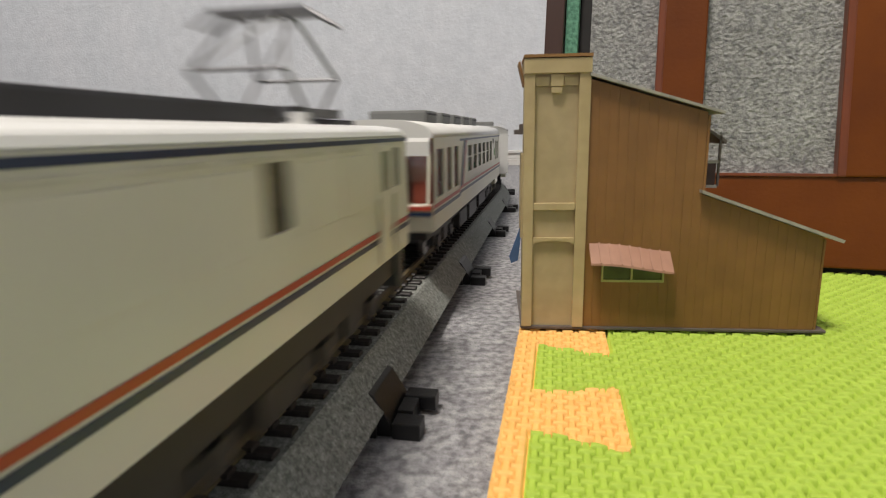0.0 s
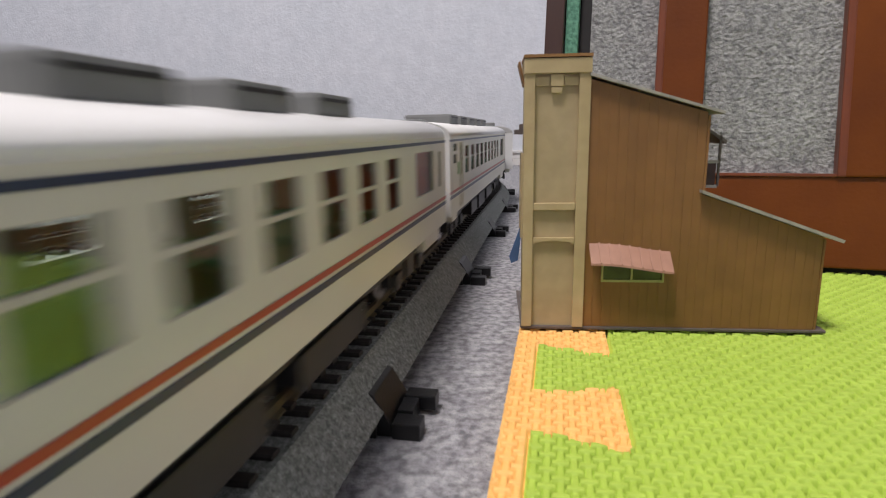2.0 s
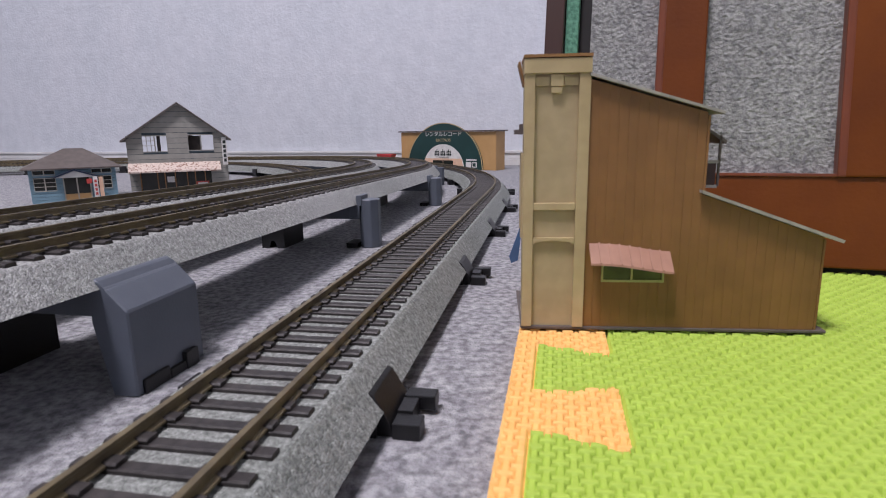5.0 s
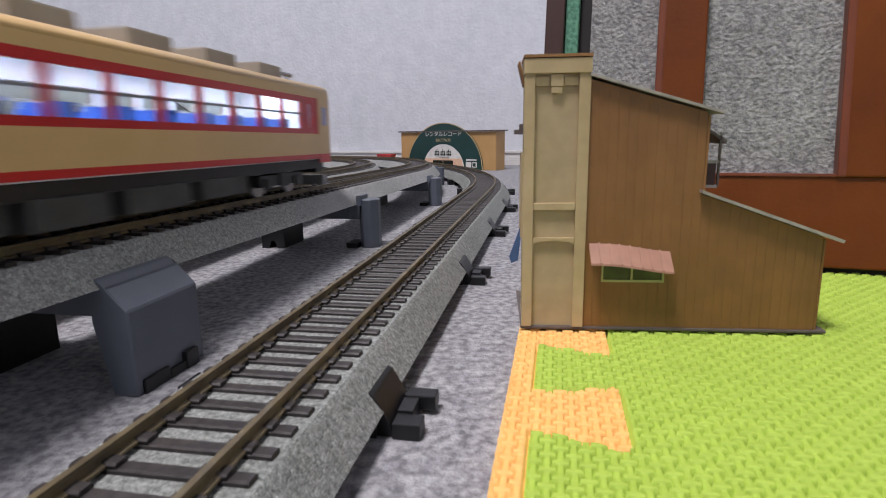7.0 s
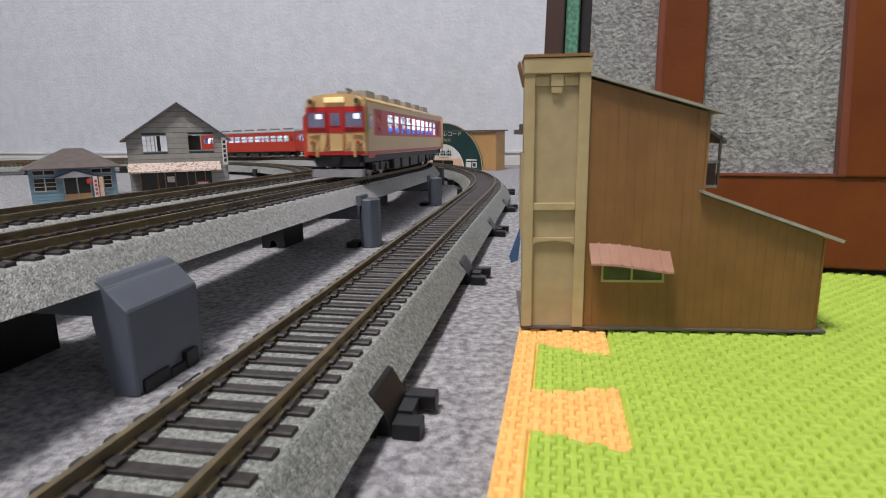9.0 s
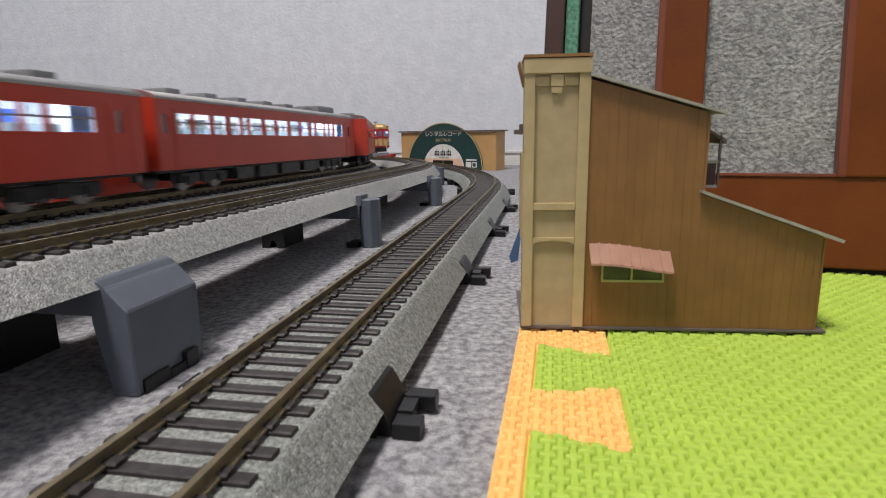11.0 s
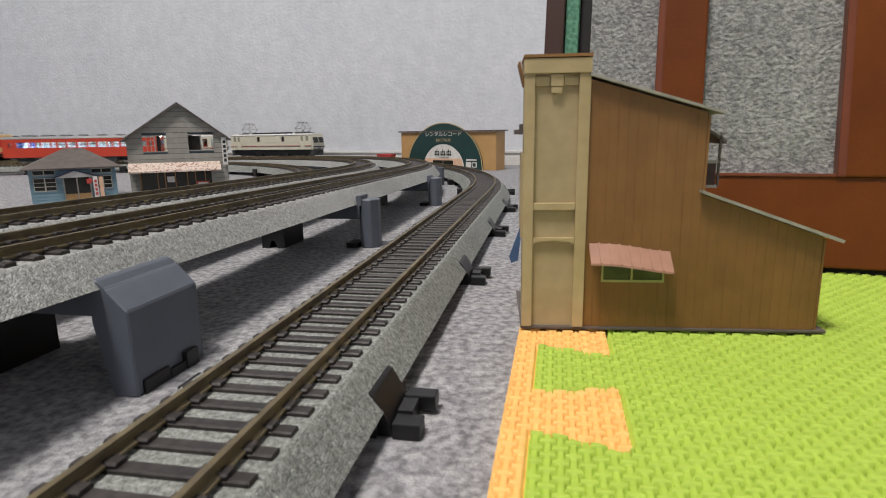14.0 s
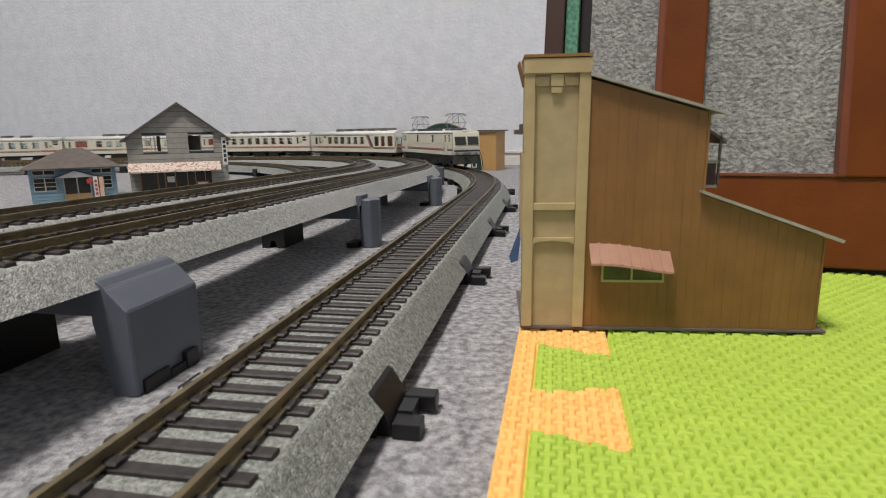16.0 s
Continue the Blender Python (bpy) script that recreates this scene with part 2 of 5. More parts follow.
def prism(profile, axis, a, b, bevel=0.0):
    """A closed outline pushed along an axis from a to b. axis y: outline in x, z; x: in y, z; z: in x, y."""
    bm = bmesh.new()

    def put(p, t):
        return {"y": (p[0], t, p[1]), "x": (t, p[0], p[1]), "z": (p[0], p[1], t)}[axis]
    lo, hi = [bm.verts.new(put(p, a)) for p in profile], [bm.verts.new(put(p, b)) for p in profile]
    bm.faces.new(lo)
    bm.faces.new(hi[::-1])
    k = len(profile)
    for i in range(k):
        bm.faces.new((lo[i], hi[i], hi[(i + 1) % k], lo[(i + 1) % k]))
    if bevel:
        bmesh.ops.bevel(bm, geom=bm.edges[:], offset=bevel, segments=1, affect="EDGES")
    return bm


def rod(bm, a, b, r, k=6):
    a, b = Vector(a), Vector(b)
    q = (b - a).to_track_quat("Z", "Y").to_matrix()
    ring = [[bm.verts.new(p + q @ Vector((r * math.cos(2 * math.pi * i / k), r * math.sin(2 * math.pi * i / k), 0))) for i in range(k)] for p in (a, b)]
    for i in range(k):
        bm.faces.new((ring[0][i], ring[0][(i + 1) % k], ring[1][(i + 1) % k], ring[1][i]))
    bm.faces.new(ring[0][::-1])
    bm.faces.new(ring[1])
    return bm


def empty(name, label, category, m=None, group="", kind=""):
    e = new(name)
    e.empty_display_size = 0.01
    if m is not None:
        e.matrix_basis = m
    return tagged(e, label, category, group, kind)


# ---------- the four ovals of track ----------
class Oval:
    """near straight, far bend, far straight, bend behind; s = 0 is beside the camera."""

    def __init__(self, turn, off, sc, r, back, levels):
        self.d = np.array([math.sin(turn), math.cos(turn)])
        self.n = np.array([math.cos(turn), -math.sin(turn)])
        self.off, self.sc, self.r, self.back = off, sc, r, back
        self.run = sc + back
        self.length = 2 * math.pi * r + 2 * self.run
        self.levels = [(k if k >= 0 else self.length + k, z) for k, z in levels]

    def at(self, s):
        s = s % self.length
        n, d, r, sc = self.n, self.d, self.r, self.sc
        far = n * (self.off - r) + d * sc
        rear = n * (self.off - r) - d * self.back
        if s < sc:
            p, t = n * self.off + d * s, d
        elif s < sc + math.pi * r:
            a = (s - sc) / r
            p, t = far + r * (n * math.cos(a) + d * math.sin(a)), d * math.cos(a) - n * math.sin(a)
        elif s < sc + math.pi * r + self.run:
            p, t = far - r * n - d * (s - sc - math.pi * r), -d
        elif s < sc + 2 * math.pi * r + self.run:
            a = (s - sc - math.pi * r - self.run) / r
            p, t = rear + r * (-n * math.cos(a) - d * math.sin(a)), -d * math.cos(a) + n * math.sin(a)
        else:
            p, t = n * self.off + d * (s - self.length), d
        z = float(np.interp(s, [k for k, _ in self.levels], [v for _, v in self.levels]))
        return Vector((p[0], p[1], z)), Vector((t[0], t[1], 0))


OVAL_A = Oval(radians(10.645), -0.0528, 0.4466, 0.61, 0.5086, [(0, 0.0167), (1.1, 0.0167), (1.9, 0.0135), (-1.2, 0.0135), (-0.6, 0.0167), (-0.0001, 0.0167)])
OVAL_B = Oval(0.1899, -0.1215, 0.4557, 0.55, 0.51, [(0, 0.0394), (1.2, 0.0196), (-1.9, 0.0196), (-0.2, 0.0427), (-0.0001, 0.0394)])
OVAL_C = Oval(0.1899, -0.1816, 0.4557, 0.49, 0.51, [(0, 0.0384), (1.2, 0.0188), (-1.9, 0.0188), (-0.2, 0.0417), (-0.0001, 0.0384)])
OVAL_D = Oval(0.1899, -0.2369, 0.4355, 0.4346, 0.51, [(0, 0.0174), (-0.0001, 0.0174)])


def sweep(oval, profile, s0, s1, step):
    """An open or closed outline (across, up from the rail's top) swept along the track."""
    k = max(2, int((s1 - s0) / step) + 1)
    verts, faces = [], []
    m = len(profile)
    for i in range(k):
        p, t = oval.at(s0 + (s1 - s0) * i / (k - 1))
        side = Vector((t.y, -t.x, 0))
        verts += [p + side * a + Vector((0, 0, b)) for a, b in profile]
    for i in range(k - 1):
        for j in range(m):
            a, b = i * m + j, i * m + (j + 1) % m
            faces.append((a, b, b + m, a + m))
    faces += [tuple(range(m - 1, -1, -1)), tuple(range((k - 1) * m, k * m))]
    return verts, faces


def sleeper_data():
    bm = boxes((-0.014, 0.014, -0.0013, 0.0013, -0.0052, -0.0026), (-0.0108, -0.0062, -0.0013, 0.0013, -0.0027, -0.0018), (0.0062, 0.0108, -0.0013, 0.0013, -0.0027, -0.0018))
    bmesh.ops.bevel(bm, geom=[e for e in bm.edges if e.calc_length() > 0.004], offset=0.0003, segments=1, affect="EDGES")
    me = bpy.data.meshes.new("sleeper")
    bmesh.ops.recalc_face_normals(bm, faces=bm.faces)
    bm.to_mesh(me)
    bm.free()
    me.materials.append(M["sleeper"])
    return me


SLEEPER = sleeper_data()
TRACKS = []


def railway_track(oval, label, bed, near, s_from, s_to, shoulder=0.0215):
    top = tagged(empty("railway_track", label, "model track", group="model railway tracks"), kind="structure")
    bed_profile = [(-shoulder, -0.0115), (-0.0158, -0.0042), (-0.0150, -0.0035), (0.0150, -0.0035), (0.0158, -0.0042), (shoulder, -0.0115), (shoulder - 0.002, -0.0118), (-shoulder + 0.002, -0.0118)]
    v, f = sweep(oval, bed_profile[::-1], s_from, s_to, 0.02)
    obj("roadbed", v, f, bed, top, "speckled grey moulded ballast roadbed")
    rail = [(-0.0011, -0.0026), (0.0011, -0.0026), (0.0011, -0.0022), (0.0003, -0.0019), (0.0003, -0.0008), (0.00055, -0.0006), (0.00055, 0.0), (-0.00055, 0.0), (-0.00055, -0.0006), (-0.0003, -0.0008), (-0.0003, -0.0019), (-0.0011, -0.0022)]
    for side in (-1, 1):
        v, f = sweep(oval, [(a + side * 0.0089, b) for a, b in rail], s_from, s_to, 0.02)
        obj("rail", v, f, M["rail"], top, "bronze-coloured metal rail")
    TRACKS.append((oval, top, near, s_from, s_to))
    return top


# ---------- room ----------
def room():
    floor = obj("floor", [(-2.6, -2.2, 0), (1.6, -2.2, 0), (1.6, 3.2, 0), (-2.6, 3.2, 0), (-2.6, -2.2, -0.05), (1.6, -2.2, -0.05), (1.6, 3.2, -0.05), (-2.6, 3.2, -0.05)],
                [(0, 1, 2, 3), (7, 6, 5, 4), (0, 4, 5, 1), (1, 5, 6, 2), (2, 6, 7, 3), (3, 7, 4, 0)], M["carpet"])
    tagged(floor, "mottled grey needle-felt carpet floor", "floor", kind="structure")
    # the far wall runs askew behind the ovals
    w = empty("wall_north", "pale lavender-grey textured wallpaper wall behind the layout", "wall", pose(0.1226, 1.03, 0, 0, 0, -19), kind="structure")
    part("wallpaper", boxes((-3.2, 1.9, 0, 0.1, 0.0, 2.45)), M["wallpaper"], w)
    bb = empty("baseboard", "white painted low baseboard along the wall", "baseboard", pose(0.1226, 1.03, 0, 0, 0, -19), kind="structure")
    part("lower_board", boxes((-3.2, 1.9, -0.012, -0.0005, 0.0, 0.0105), bevel=0.0006), M["white_trim"], bb)
    part("upper_board", boxes((-3.2, 1.9, -0.008, -0.0005, 0.0112, 0.0215), bevel=0.0006), M["white_trim"], bb)
    part("cap", boxes((-3.2, 1.9, -0.011, -0.0005, 0.0216, 0.0262), bevel=0.0008), M["white_trim"], bb)
    for name, b in (("wall_west", (-2.7, -2.6, -2.2, 3.2, 0, 2.45)), ("wall_east", (1.6, 1.7, -2.2, 3.2, 0, 2.45)), ("wall_south", (-2.7, 1.7, -2.3, -2.2, 0, 2.45))):
        me = bpy.data.meshes.new(name)
        bm = boxes(b)
        bmesh.ops.recalc_face_normals(bm, faces=bm.faces)
        bm.to_mesh(me)
        bm.free()
        me.materials.append(M["wallpaper"])
        tagged(new(name, me), "plain pale wallpaper wall closing the room", "wall", kind="structure")
    c = obj("ceiling", [(-2.7, -2.3, 2.4), (1.7, -2.3, 2.4), (1.7, 3.2, 2.4), (-2.7, 3.2, 2.4), (-2.7, -2.3, 2.45), (1.7, -2.3, 2.45), (1.7, 3.2, 2.45), (-2.7, 3.2, 2.45)],
            [(3, 2, 1, 0), (4, 5, 6, 7), (0, 1, 5, 4), (1, 2, 6, 5), (2, 3, 7, 6), (3, 0, 4, 7)], M["ceiling"])
    tagged(c, "plain white ceiling", "ceiling", kind="structure")
    l = empty("ceiling_lamp", "round white ceiling lamp", "lamp", pose(*LAMP))
    ring = [(0.29 * math.cos(i * math.pi / 20), 0.29 * math.sin(i * math.pi / 20)) for i in range(40)]
    part("shade", prism(ring, "z", 0.0, 0.10), M["lamp_glow"], l)
    part("mount", prism([(x * 0.5, y * 0.5) for x, y in ring], "z", 0.101, 0.13), M["white_trim"], l)


room()

# ---------- tracks, piers and feet ----------
railway_track(OVAL_A, "single model track on grey ballast roadbed low over the carpet", M["ballast"], (0.03, 0.80), -0.5, 3.3)
railway_track(OVAL_B, "raised model track on pale grey ballast roadbed beside a second one", M["ballast_light"], (0.05, 0.72), -0.45, 3.1)
railway_track(OVAL_C, "raised model track on pale grey ballast roadbed, inner of two", M["ballast_light"], (0.05, 0.60), -0.45, 2.9)
railway_track(OVAL_D, "low inner model track bending away on a ballast roadbed", M["ballast"], (0.35, 0.62), -0.3, 2.6)


def on_track(oval, s, across=0.0, z=None):
    p, t = oval.at(s)
    side = Vector((t.y, -t.x, 0))
    q = p + side * across
    return Matrix.LocRotScale((q.x, q.y, 0 if z is None else z), Euler((0, 0, math.atan2(-t.x, t.y))), None), p.z


def viaduct_pier(s, block):
    """A grey pier under the two raised tracks: a leg at each side, a cross beam, dark base plates."""
    m, z = on_track(OVAL_B, s)
    e = empty("viaduct_pier", "dark blue-grey moulded plastic pier carrying the raised tracks", "pier", m, group="viaduct piers")
    top = z - 0.0119
    a, b = (-0.013, 0.013) if block else (-0.0085, 0.0085)
    x1 = 0.0278 if block else 0.0325
    if block:
        leg = [(x1 - 0.0066, 0.0), (x1, 0.0), (x1, top - 0.0045), (x1 - 0.0050, top + 0.0008), (x1 - 0.0056, top + 0.0006), (x1 - 0.0072, top + 0.0026), (x1 - 0.0086, top + 0.0030), (x1 - 0.0086, top - 0.0002), (x1 - 0.010, top - 0.0075)]
        part("leg", prism(leg, "y", a, b, bevel=0.0004), M["pier"], e)
        part("base_plate", boxes((x1 - 0.007, x1 + 0.0008, -0.0110, -0.002, 0.0, 0.0036), (x1 - 0.007, x1 + 0.0010, -0.0021, 0.004, 0.0, 0.0024), (x1 - 0.007, x1 + 0.0014, 0.0039, 0.0090, 0.0, 0.0046), bevel=0.0003), M["black_plastic"], e)
    else:
        c = x1 - 0.0058
        octo = [(c + 0.0057 * math.cos(math.pi / 8 + i * math.pi / 4), 0.0062 * math.sin(math.pi / 8 + i * math.pi / 4)) for i in range(8)]
        a, b = -0.0062, 0.0062
        part("leg", prism(octo, "z", 0.0, top + 0.0030, bevel=0.0004), M["pier"], e)
        part("bracket", boxes((c - 0.0105, c - 0.004, a * 0.9, b * 0.9, top - 0.0065, top - 0.0003), (c - 0.0058, c - 0.0028, a * 0.9, b * 0.9, top - 0.0003, top + 0.0052), bevel=0.0003), M["pier"], e)
        part("base_plate", boxes((c - 0.012, c - 0.0055, -0.006, 0.006, 0.0, 0.0025)), M["black_plastic"], e)
    part("cross_beam", boxes((-0.086, x1 - 0.0105, a * 0.7, b * 0.7, top - 0.0075, top - 0.0002), bevel=0.0004), M["pier"], e)
    part("inner_post", prism([(-0.031, 0.0), (-0.027, 0.0), (-0.0255, 0.004), (-0.0235, 0.004), (-0.022, 0.0), (-0.018, 0.0), (-0.018, top - 0.0078), (-0.031, top - 0.0078)], "y", -0.012, 0.012), M["black_plastic"], e)
    part("inner_leg", boxes((-0.088, -0.078, a, b, 0.0, top - 0.002), bevel=0.0005), M["pier"], e)


for S, BLOCK in ((0.120, True), (0.288, False), (0.462, False), (0.64, False), (0.82, False), (1.0, False), (1.2, False), (-0.08, True)):
    viaduct_pier(S, BLOCK)


def inner_pier(s):
    m, z = on_track(OVAL_D, s)
    e = empty("track_support", "low black plastic support under the inner track", "pier", m, group="low track supports")
    part("base", boxes((-0.024, 0.024, -0.008, 0.008, 0.0, 0.0025), bevel=0.0003), M["black_plastic"], e)
    part("saddle", boxes((-0.021, 0.021, -0.006, 0.006, 0.0026, z - 0.0119), (-0.024, -0.0218, -0.006, 0.006, 0.0026, z - 0.006), bevel=0.0003), M["black_plastic"], e)


for S in (0.5, 0.68, 0.84, 1.0, 1.16, 1.32, 1.5):
    inner_pier(S)


def track_foot(s):
    """A black clip under the low track whose tongue and toes stick out on the carpet."""
    m, z = on_track(OVAL_A, s)
    e = empty("track_stand", "glossy black plastic stand clipped to the low roadbed on the carpet", "track stand", m, group="track stands")
    part("saddle", boxes((-0.0200, 0.0200, -0.008, 0.008, 0.0, z - 0.0119), bevel=0.0002), M["black_plastic"], e)
    wing = [(0.0195, 0.0), (0.0235, 0.0), (0.0228, 0.0030), (0.0195, 0.0086), (0.0180, 0.0094), (0.0195, 0.0035)]
    part("clip", prism(wing, "y", -0.0070, 0.0075, bevel=0.0002), M["black_plastic"], e)
    part("toe", boxes((0.0232, 0.0290, -0.0078, -0.0030, 0.0, 0.0034), bevel=0.0003), M["black_plastic"], e)
    part("toe", boxes((0.0232, 0.0300, 0.0030, 0.0072, 0.0012, 0.0044), bevel=0.0003), M["black_plastic"], e)
    part("bridge", boxes((0.0232, 0.0265, -0.0031, 0.0031, 0.0004, 0.0040), bevel=0.0002), M["black_plastic"], e)
    # the inner side
    part("inner_toe", boxes((-0.0265, -0.0205, -0.004, 0.004, 0.0, 0.006), bevel=0.0003), M["black_plastic"], e)


for S in (0.1068, 0.2235, 0.330, 0.432, 0.548, 0.66, 0.78, -0.01):
    track_foot(S)

# ---------- foam play mat with woven relief ----------
MAT_TURN = radians(11.4)
MAT_TOP = 0.008


def foam_mat():
    ca, sa = math.cos(MAT_TURN), math.sin(MAT_TURN)
    # q: across from the left edge, m: along it
    def grid(q0, q1, m0, m1, step):
        qs, ms = np.arange(q0, q1 + step / 2, step), np.arange(m0, m1 + step / 2, step)
        Q, MM = np.meshgrid(qs, ms, indexing="ij")
        return Q, MM

    P = 0.0043

    def relief(Q, MM):
        def soft(d):
            d = np.clip(d / 0.08 + 0.5, 0, 1)
            return d * d * (3 - 2 * d)

        def bar(u, v, a, b):
            u, v = np.abs((u + 0.5) % 1.0 - 0.5), np.abs((v + 0.5) % 1.0 - 0.5)
            return soft(a - u) * soft(b - v) * (1 - 0.05 * (u / a) ** 2 - 0.05 * (v / b) ** 2)
        u, v = Q / P, MM / P
        flat = np.maximum(bar(u, v, 0.345, 0.148), bar(u + 0.5, v + 0.5, 0.345, 0.148))
        tall = np.maximum(bar(u + 0.5, v, 0.150, 0.380), bar(u, v + 0.5, 0.150, 0.380))
        return np.maximum(flat, 0.80 * tall) * 0.0022

    def tab(Q, MM, grow=0.0):
        inside = Q < 0.0053 + grow
        for c in (0.018, 0.0599, 0.1017, 0.1437, 0.1857, 0.2277):
            d = np.abs(MM - c)
            hw = 0.0082 + 0.0044 * np.clip((Q - 0.0063) / 0.0155, 0, 1) ** 1.4
            soft = 0.0026
            tip = 0.0230
            corner = np.where((Q > tip - soft) & (d > hw - soft), np.hypot(Q - (tip - soft), d - (hw - soft)) < soft, True)
            inside |= (Q < tip + grow) & (d < hw + grow) & corner
        return inside

    made = []
    for q0, q1, m0, m1, step in ((0.0, 24 * P, 15 * P, 38 * P, P / 26), (24 * P, 54 * P, 15 * P, 38 * P, P / 18), (0.0, 54 * P, 38 * P, 59 * P, P / 14)):
        Q, MM = grid(q0, q1, m0, m1, step)
        Z = MAT_TOP - 0.0022 + relief(Q, MM)
        Z = Z - np.where(Q < 0.0008, (0.0008 - Q) * 0.9, 0)
        Qc = (Q[:-1, :-1] + Q[1:, 1:]) / 2
        Mc = (MM[:-1, :-1] + MM[1:, 1:]) / 2
        om = tab(Qc, Mc)
        # the seam between the two tiles dips
        seam = tab(Q, MM, 0.0003) & ~tab(Q, MM, -0.0004)
        Z = np.where(seam, MAT_TOP - 0.0022, Z)
        X, Y = (Q - 0.0089) * ca + MM * sa, -(Q - 0.0089) * sa + MM * ca
        made.append((X, Y, Z, om))
    for name, label, want, material in (("foam_mat", "bright green woven-relief foam play mat tile", False, "foam_green"), ("foam_mat", "orange foam mat border strip with dovetail tabs", True, "foam_orange")):
        top = empty(name, label, "play mat", group="foam mat tiles")
        V, F, base = [], [], 0
        for X, Y, Z, om in made:
            a, b = X.shape
            ids = np.arange(a * b).reshape(a, b)
            keep = om == want
            quads = np.stack([ids[:-1, :-1][keep], ids[1:, :-1][keep], ids[1:, 1:][keep], ids[:-1, 1:][keep]], axis=-1)
            used = np.unique(quads)
            remap = np.full(a * b, -1)
            remap[used] = np.arange(len(used)) + base
            pts = np.stack([X.ravel(), Y.ravel(), Z.ravel()], axis=-1)[used]
            V.append(pts)
            F.append(remap[quads])
            base += len(used)
        V, F = np.concatenate(V), np.concatenate(F)
        me = bpy.data.meshes.new("surface")
        me.from_pydata(V.tolist(), [], F.tolist())
        me.materials.append(M[material])
        me.polygons.foreach_set("use_smooth", [True] * len(me.polygons))
        s = new("surface", me)
        s.parent = top
        if want:
            q = [(0.0, 0.066), (0.005, 0.066), (0.005, 0.252), (0.0, 0.252)]
        else:
            q = [(0.0052, 0.066), (0.232, 0.066), (0.232, 0.252), (0.0052, 0.252)]
        part("core", prism([((a - 0.0089) * ca + b * sa, -(a - 0.0089) * sa + b * ca) for a, b in q], "z", 0.0, MAT_TOP - 0.0026), M[material], top)


foam_mat()


# ---------- paper station-front house beside the track ----------
def paper_house():
    e = empty("paper_house", "brown plank-sided card model house with a tall cream false front", "model house", pose(0.0210, 0.1440, 0.0083, 0, 0, -5.45))
    part("base_plate", boxes((-0.0006, 0.0765, -0.0006, 0.034, 0.0, 0.0008), bevel=0.0002), M["roof_brown"], e)
    # side wall: planks of the card side, heights following the two roofs
    wall = part("wall", prism([(0.0157, 0.0008), (0.0735, 0.0008), (0.0735, 0.0243), (0.0437, 0.0352), (0.0437, 0.0552), (0.0157, 0.0634)], "y", 0.00007, 0.032), M["card_groove"], e)

    def top(x):
        return 0.0638 - (x - 0.0157) * 0.0083 / 0.028 if x <= 0.0437 else 0.0357 - (x - 0.0437) * 0.0108 / 0.0298
    pitch, x = 0.00235, 0.0157
    while x < 0.0732:
        x1 = min(x + pitch - 0.00008, 0.0734)
        if x < 0.0430 and x1 > 0.0430:
            x1 = 0.0437
        part("plank", prism([(x, 0.0009), (x1, 0.0009), (x1, top(x1)), (x, top(x))], "y", 0.0, 0.0007), M["card_brown"], wall)
        x = max(x1, x + 0.001) + 0.00008
    part("wall_end", boxes((0.0736, 0.0742, 0.0, 0.032, 0.0008, 0.0243)), M["card_brown"], e)
    part("wall_end", boxes((0.0438, 0.0444, 0.0, 0.032, 0.036, 0.0548)), M["card_brown"], e)
    # roofs
    part("roof", prism([(0.0153, 0.0645), (0.0470, 0.0550), (0.0472, 0.0556), (0.0153, 0.0652)], "y", -0.0016, 0.034), M["card_grey"], e)
    part("roof", prism([(0.0430, 0.0361), (0.0770, 0.0238), (0.0774, 0.0245), (0.0430, 0.0369)], "y", -0.0022, 0.034), M["card_grey"], e)
    # false front, seen from its end
    front = part("front", boxes((0.0, 0.0153, 0.0004, 0.014, 0.0008, 0.0676)), M["card_cream_dark"], e, "cream card false front with raised frames")
    for b in ((-0.0004, 0.0022, -0.0008, 0.0004, 0.0008, 0.0660), (0.0128, 0.0156, -0.0008, 0.0004, 0.0008, 0.0660)):
        part("pilaster", boxes(b, bevel=0.0001), M["card_cream"], front)
    part("cornice", boxes((-0.0005, 0.0157, -0.0012, 0.014, 0.0652, 0.0688), bevel=0.0002), M["card_cream"], front)
    part("coping", boxes((-0.0006, 0.0158, -0.0014, 0.014, 0.0690, 0.0697)), M["card_groove"], front)
    part("keystone", boxes((0.0059, 0.0090, -0.0007, 0.0004, 0.0622, 0.0650), (0.0061, 0.0088, -0.0006, 0.0004, 0.0606, 0.0621), bevel=0.0001), M["card_cream"], front)
    part("frieze", boxes((0.0023, 0.0056, -0.0003, 0.0004, 0.0624, 0.0644), (0.0093, 0.0127, -0.0003, 0.0004, 0.0624, 0.0644)), M["card_cream"], front)
    part("band", boxes((0.0023, 0.0127, -0.0007, 0.0004, 0.0318, 0.0336), bevel=0.0001), M["card_cream"], front)
    arch = [(0.0023, 0.0246), (0.0023, 0.0229), (0.0035, 0.0236), (0.0075, 0.0240), (0.0115, 0.0236), (0.0127, 0.0229), (0.0127, 0.0246)]
    part("arch", prism(arch, "y", -0.0007, 0.0004), M["card_cream"], front)
    # window and its sagging canopy
    w = part("window", boxes((0.0203, 0.0352, -0.0004, 0.0002, 0.0133, 0.0190)), M["green_window"], e)
    part("window_frame", boxes((0.0199, 0.0356, -0.0008, -0.0003, 0.0131, 0.0137), (0.0199, 0.0204, -0.0008, -0.0003, 0.0137, 0.019), (0.0351, 0.0356, -0.0008, -0.0003, 0.0137, 0.019), (0.0273, 0.0278, -0.0008, -0.0003, 0.0137, 0.019)), M["olive_frame"], w)
    bm = bmesh.new()
    rows = []
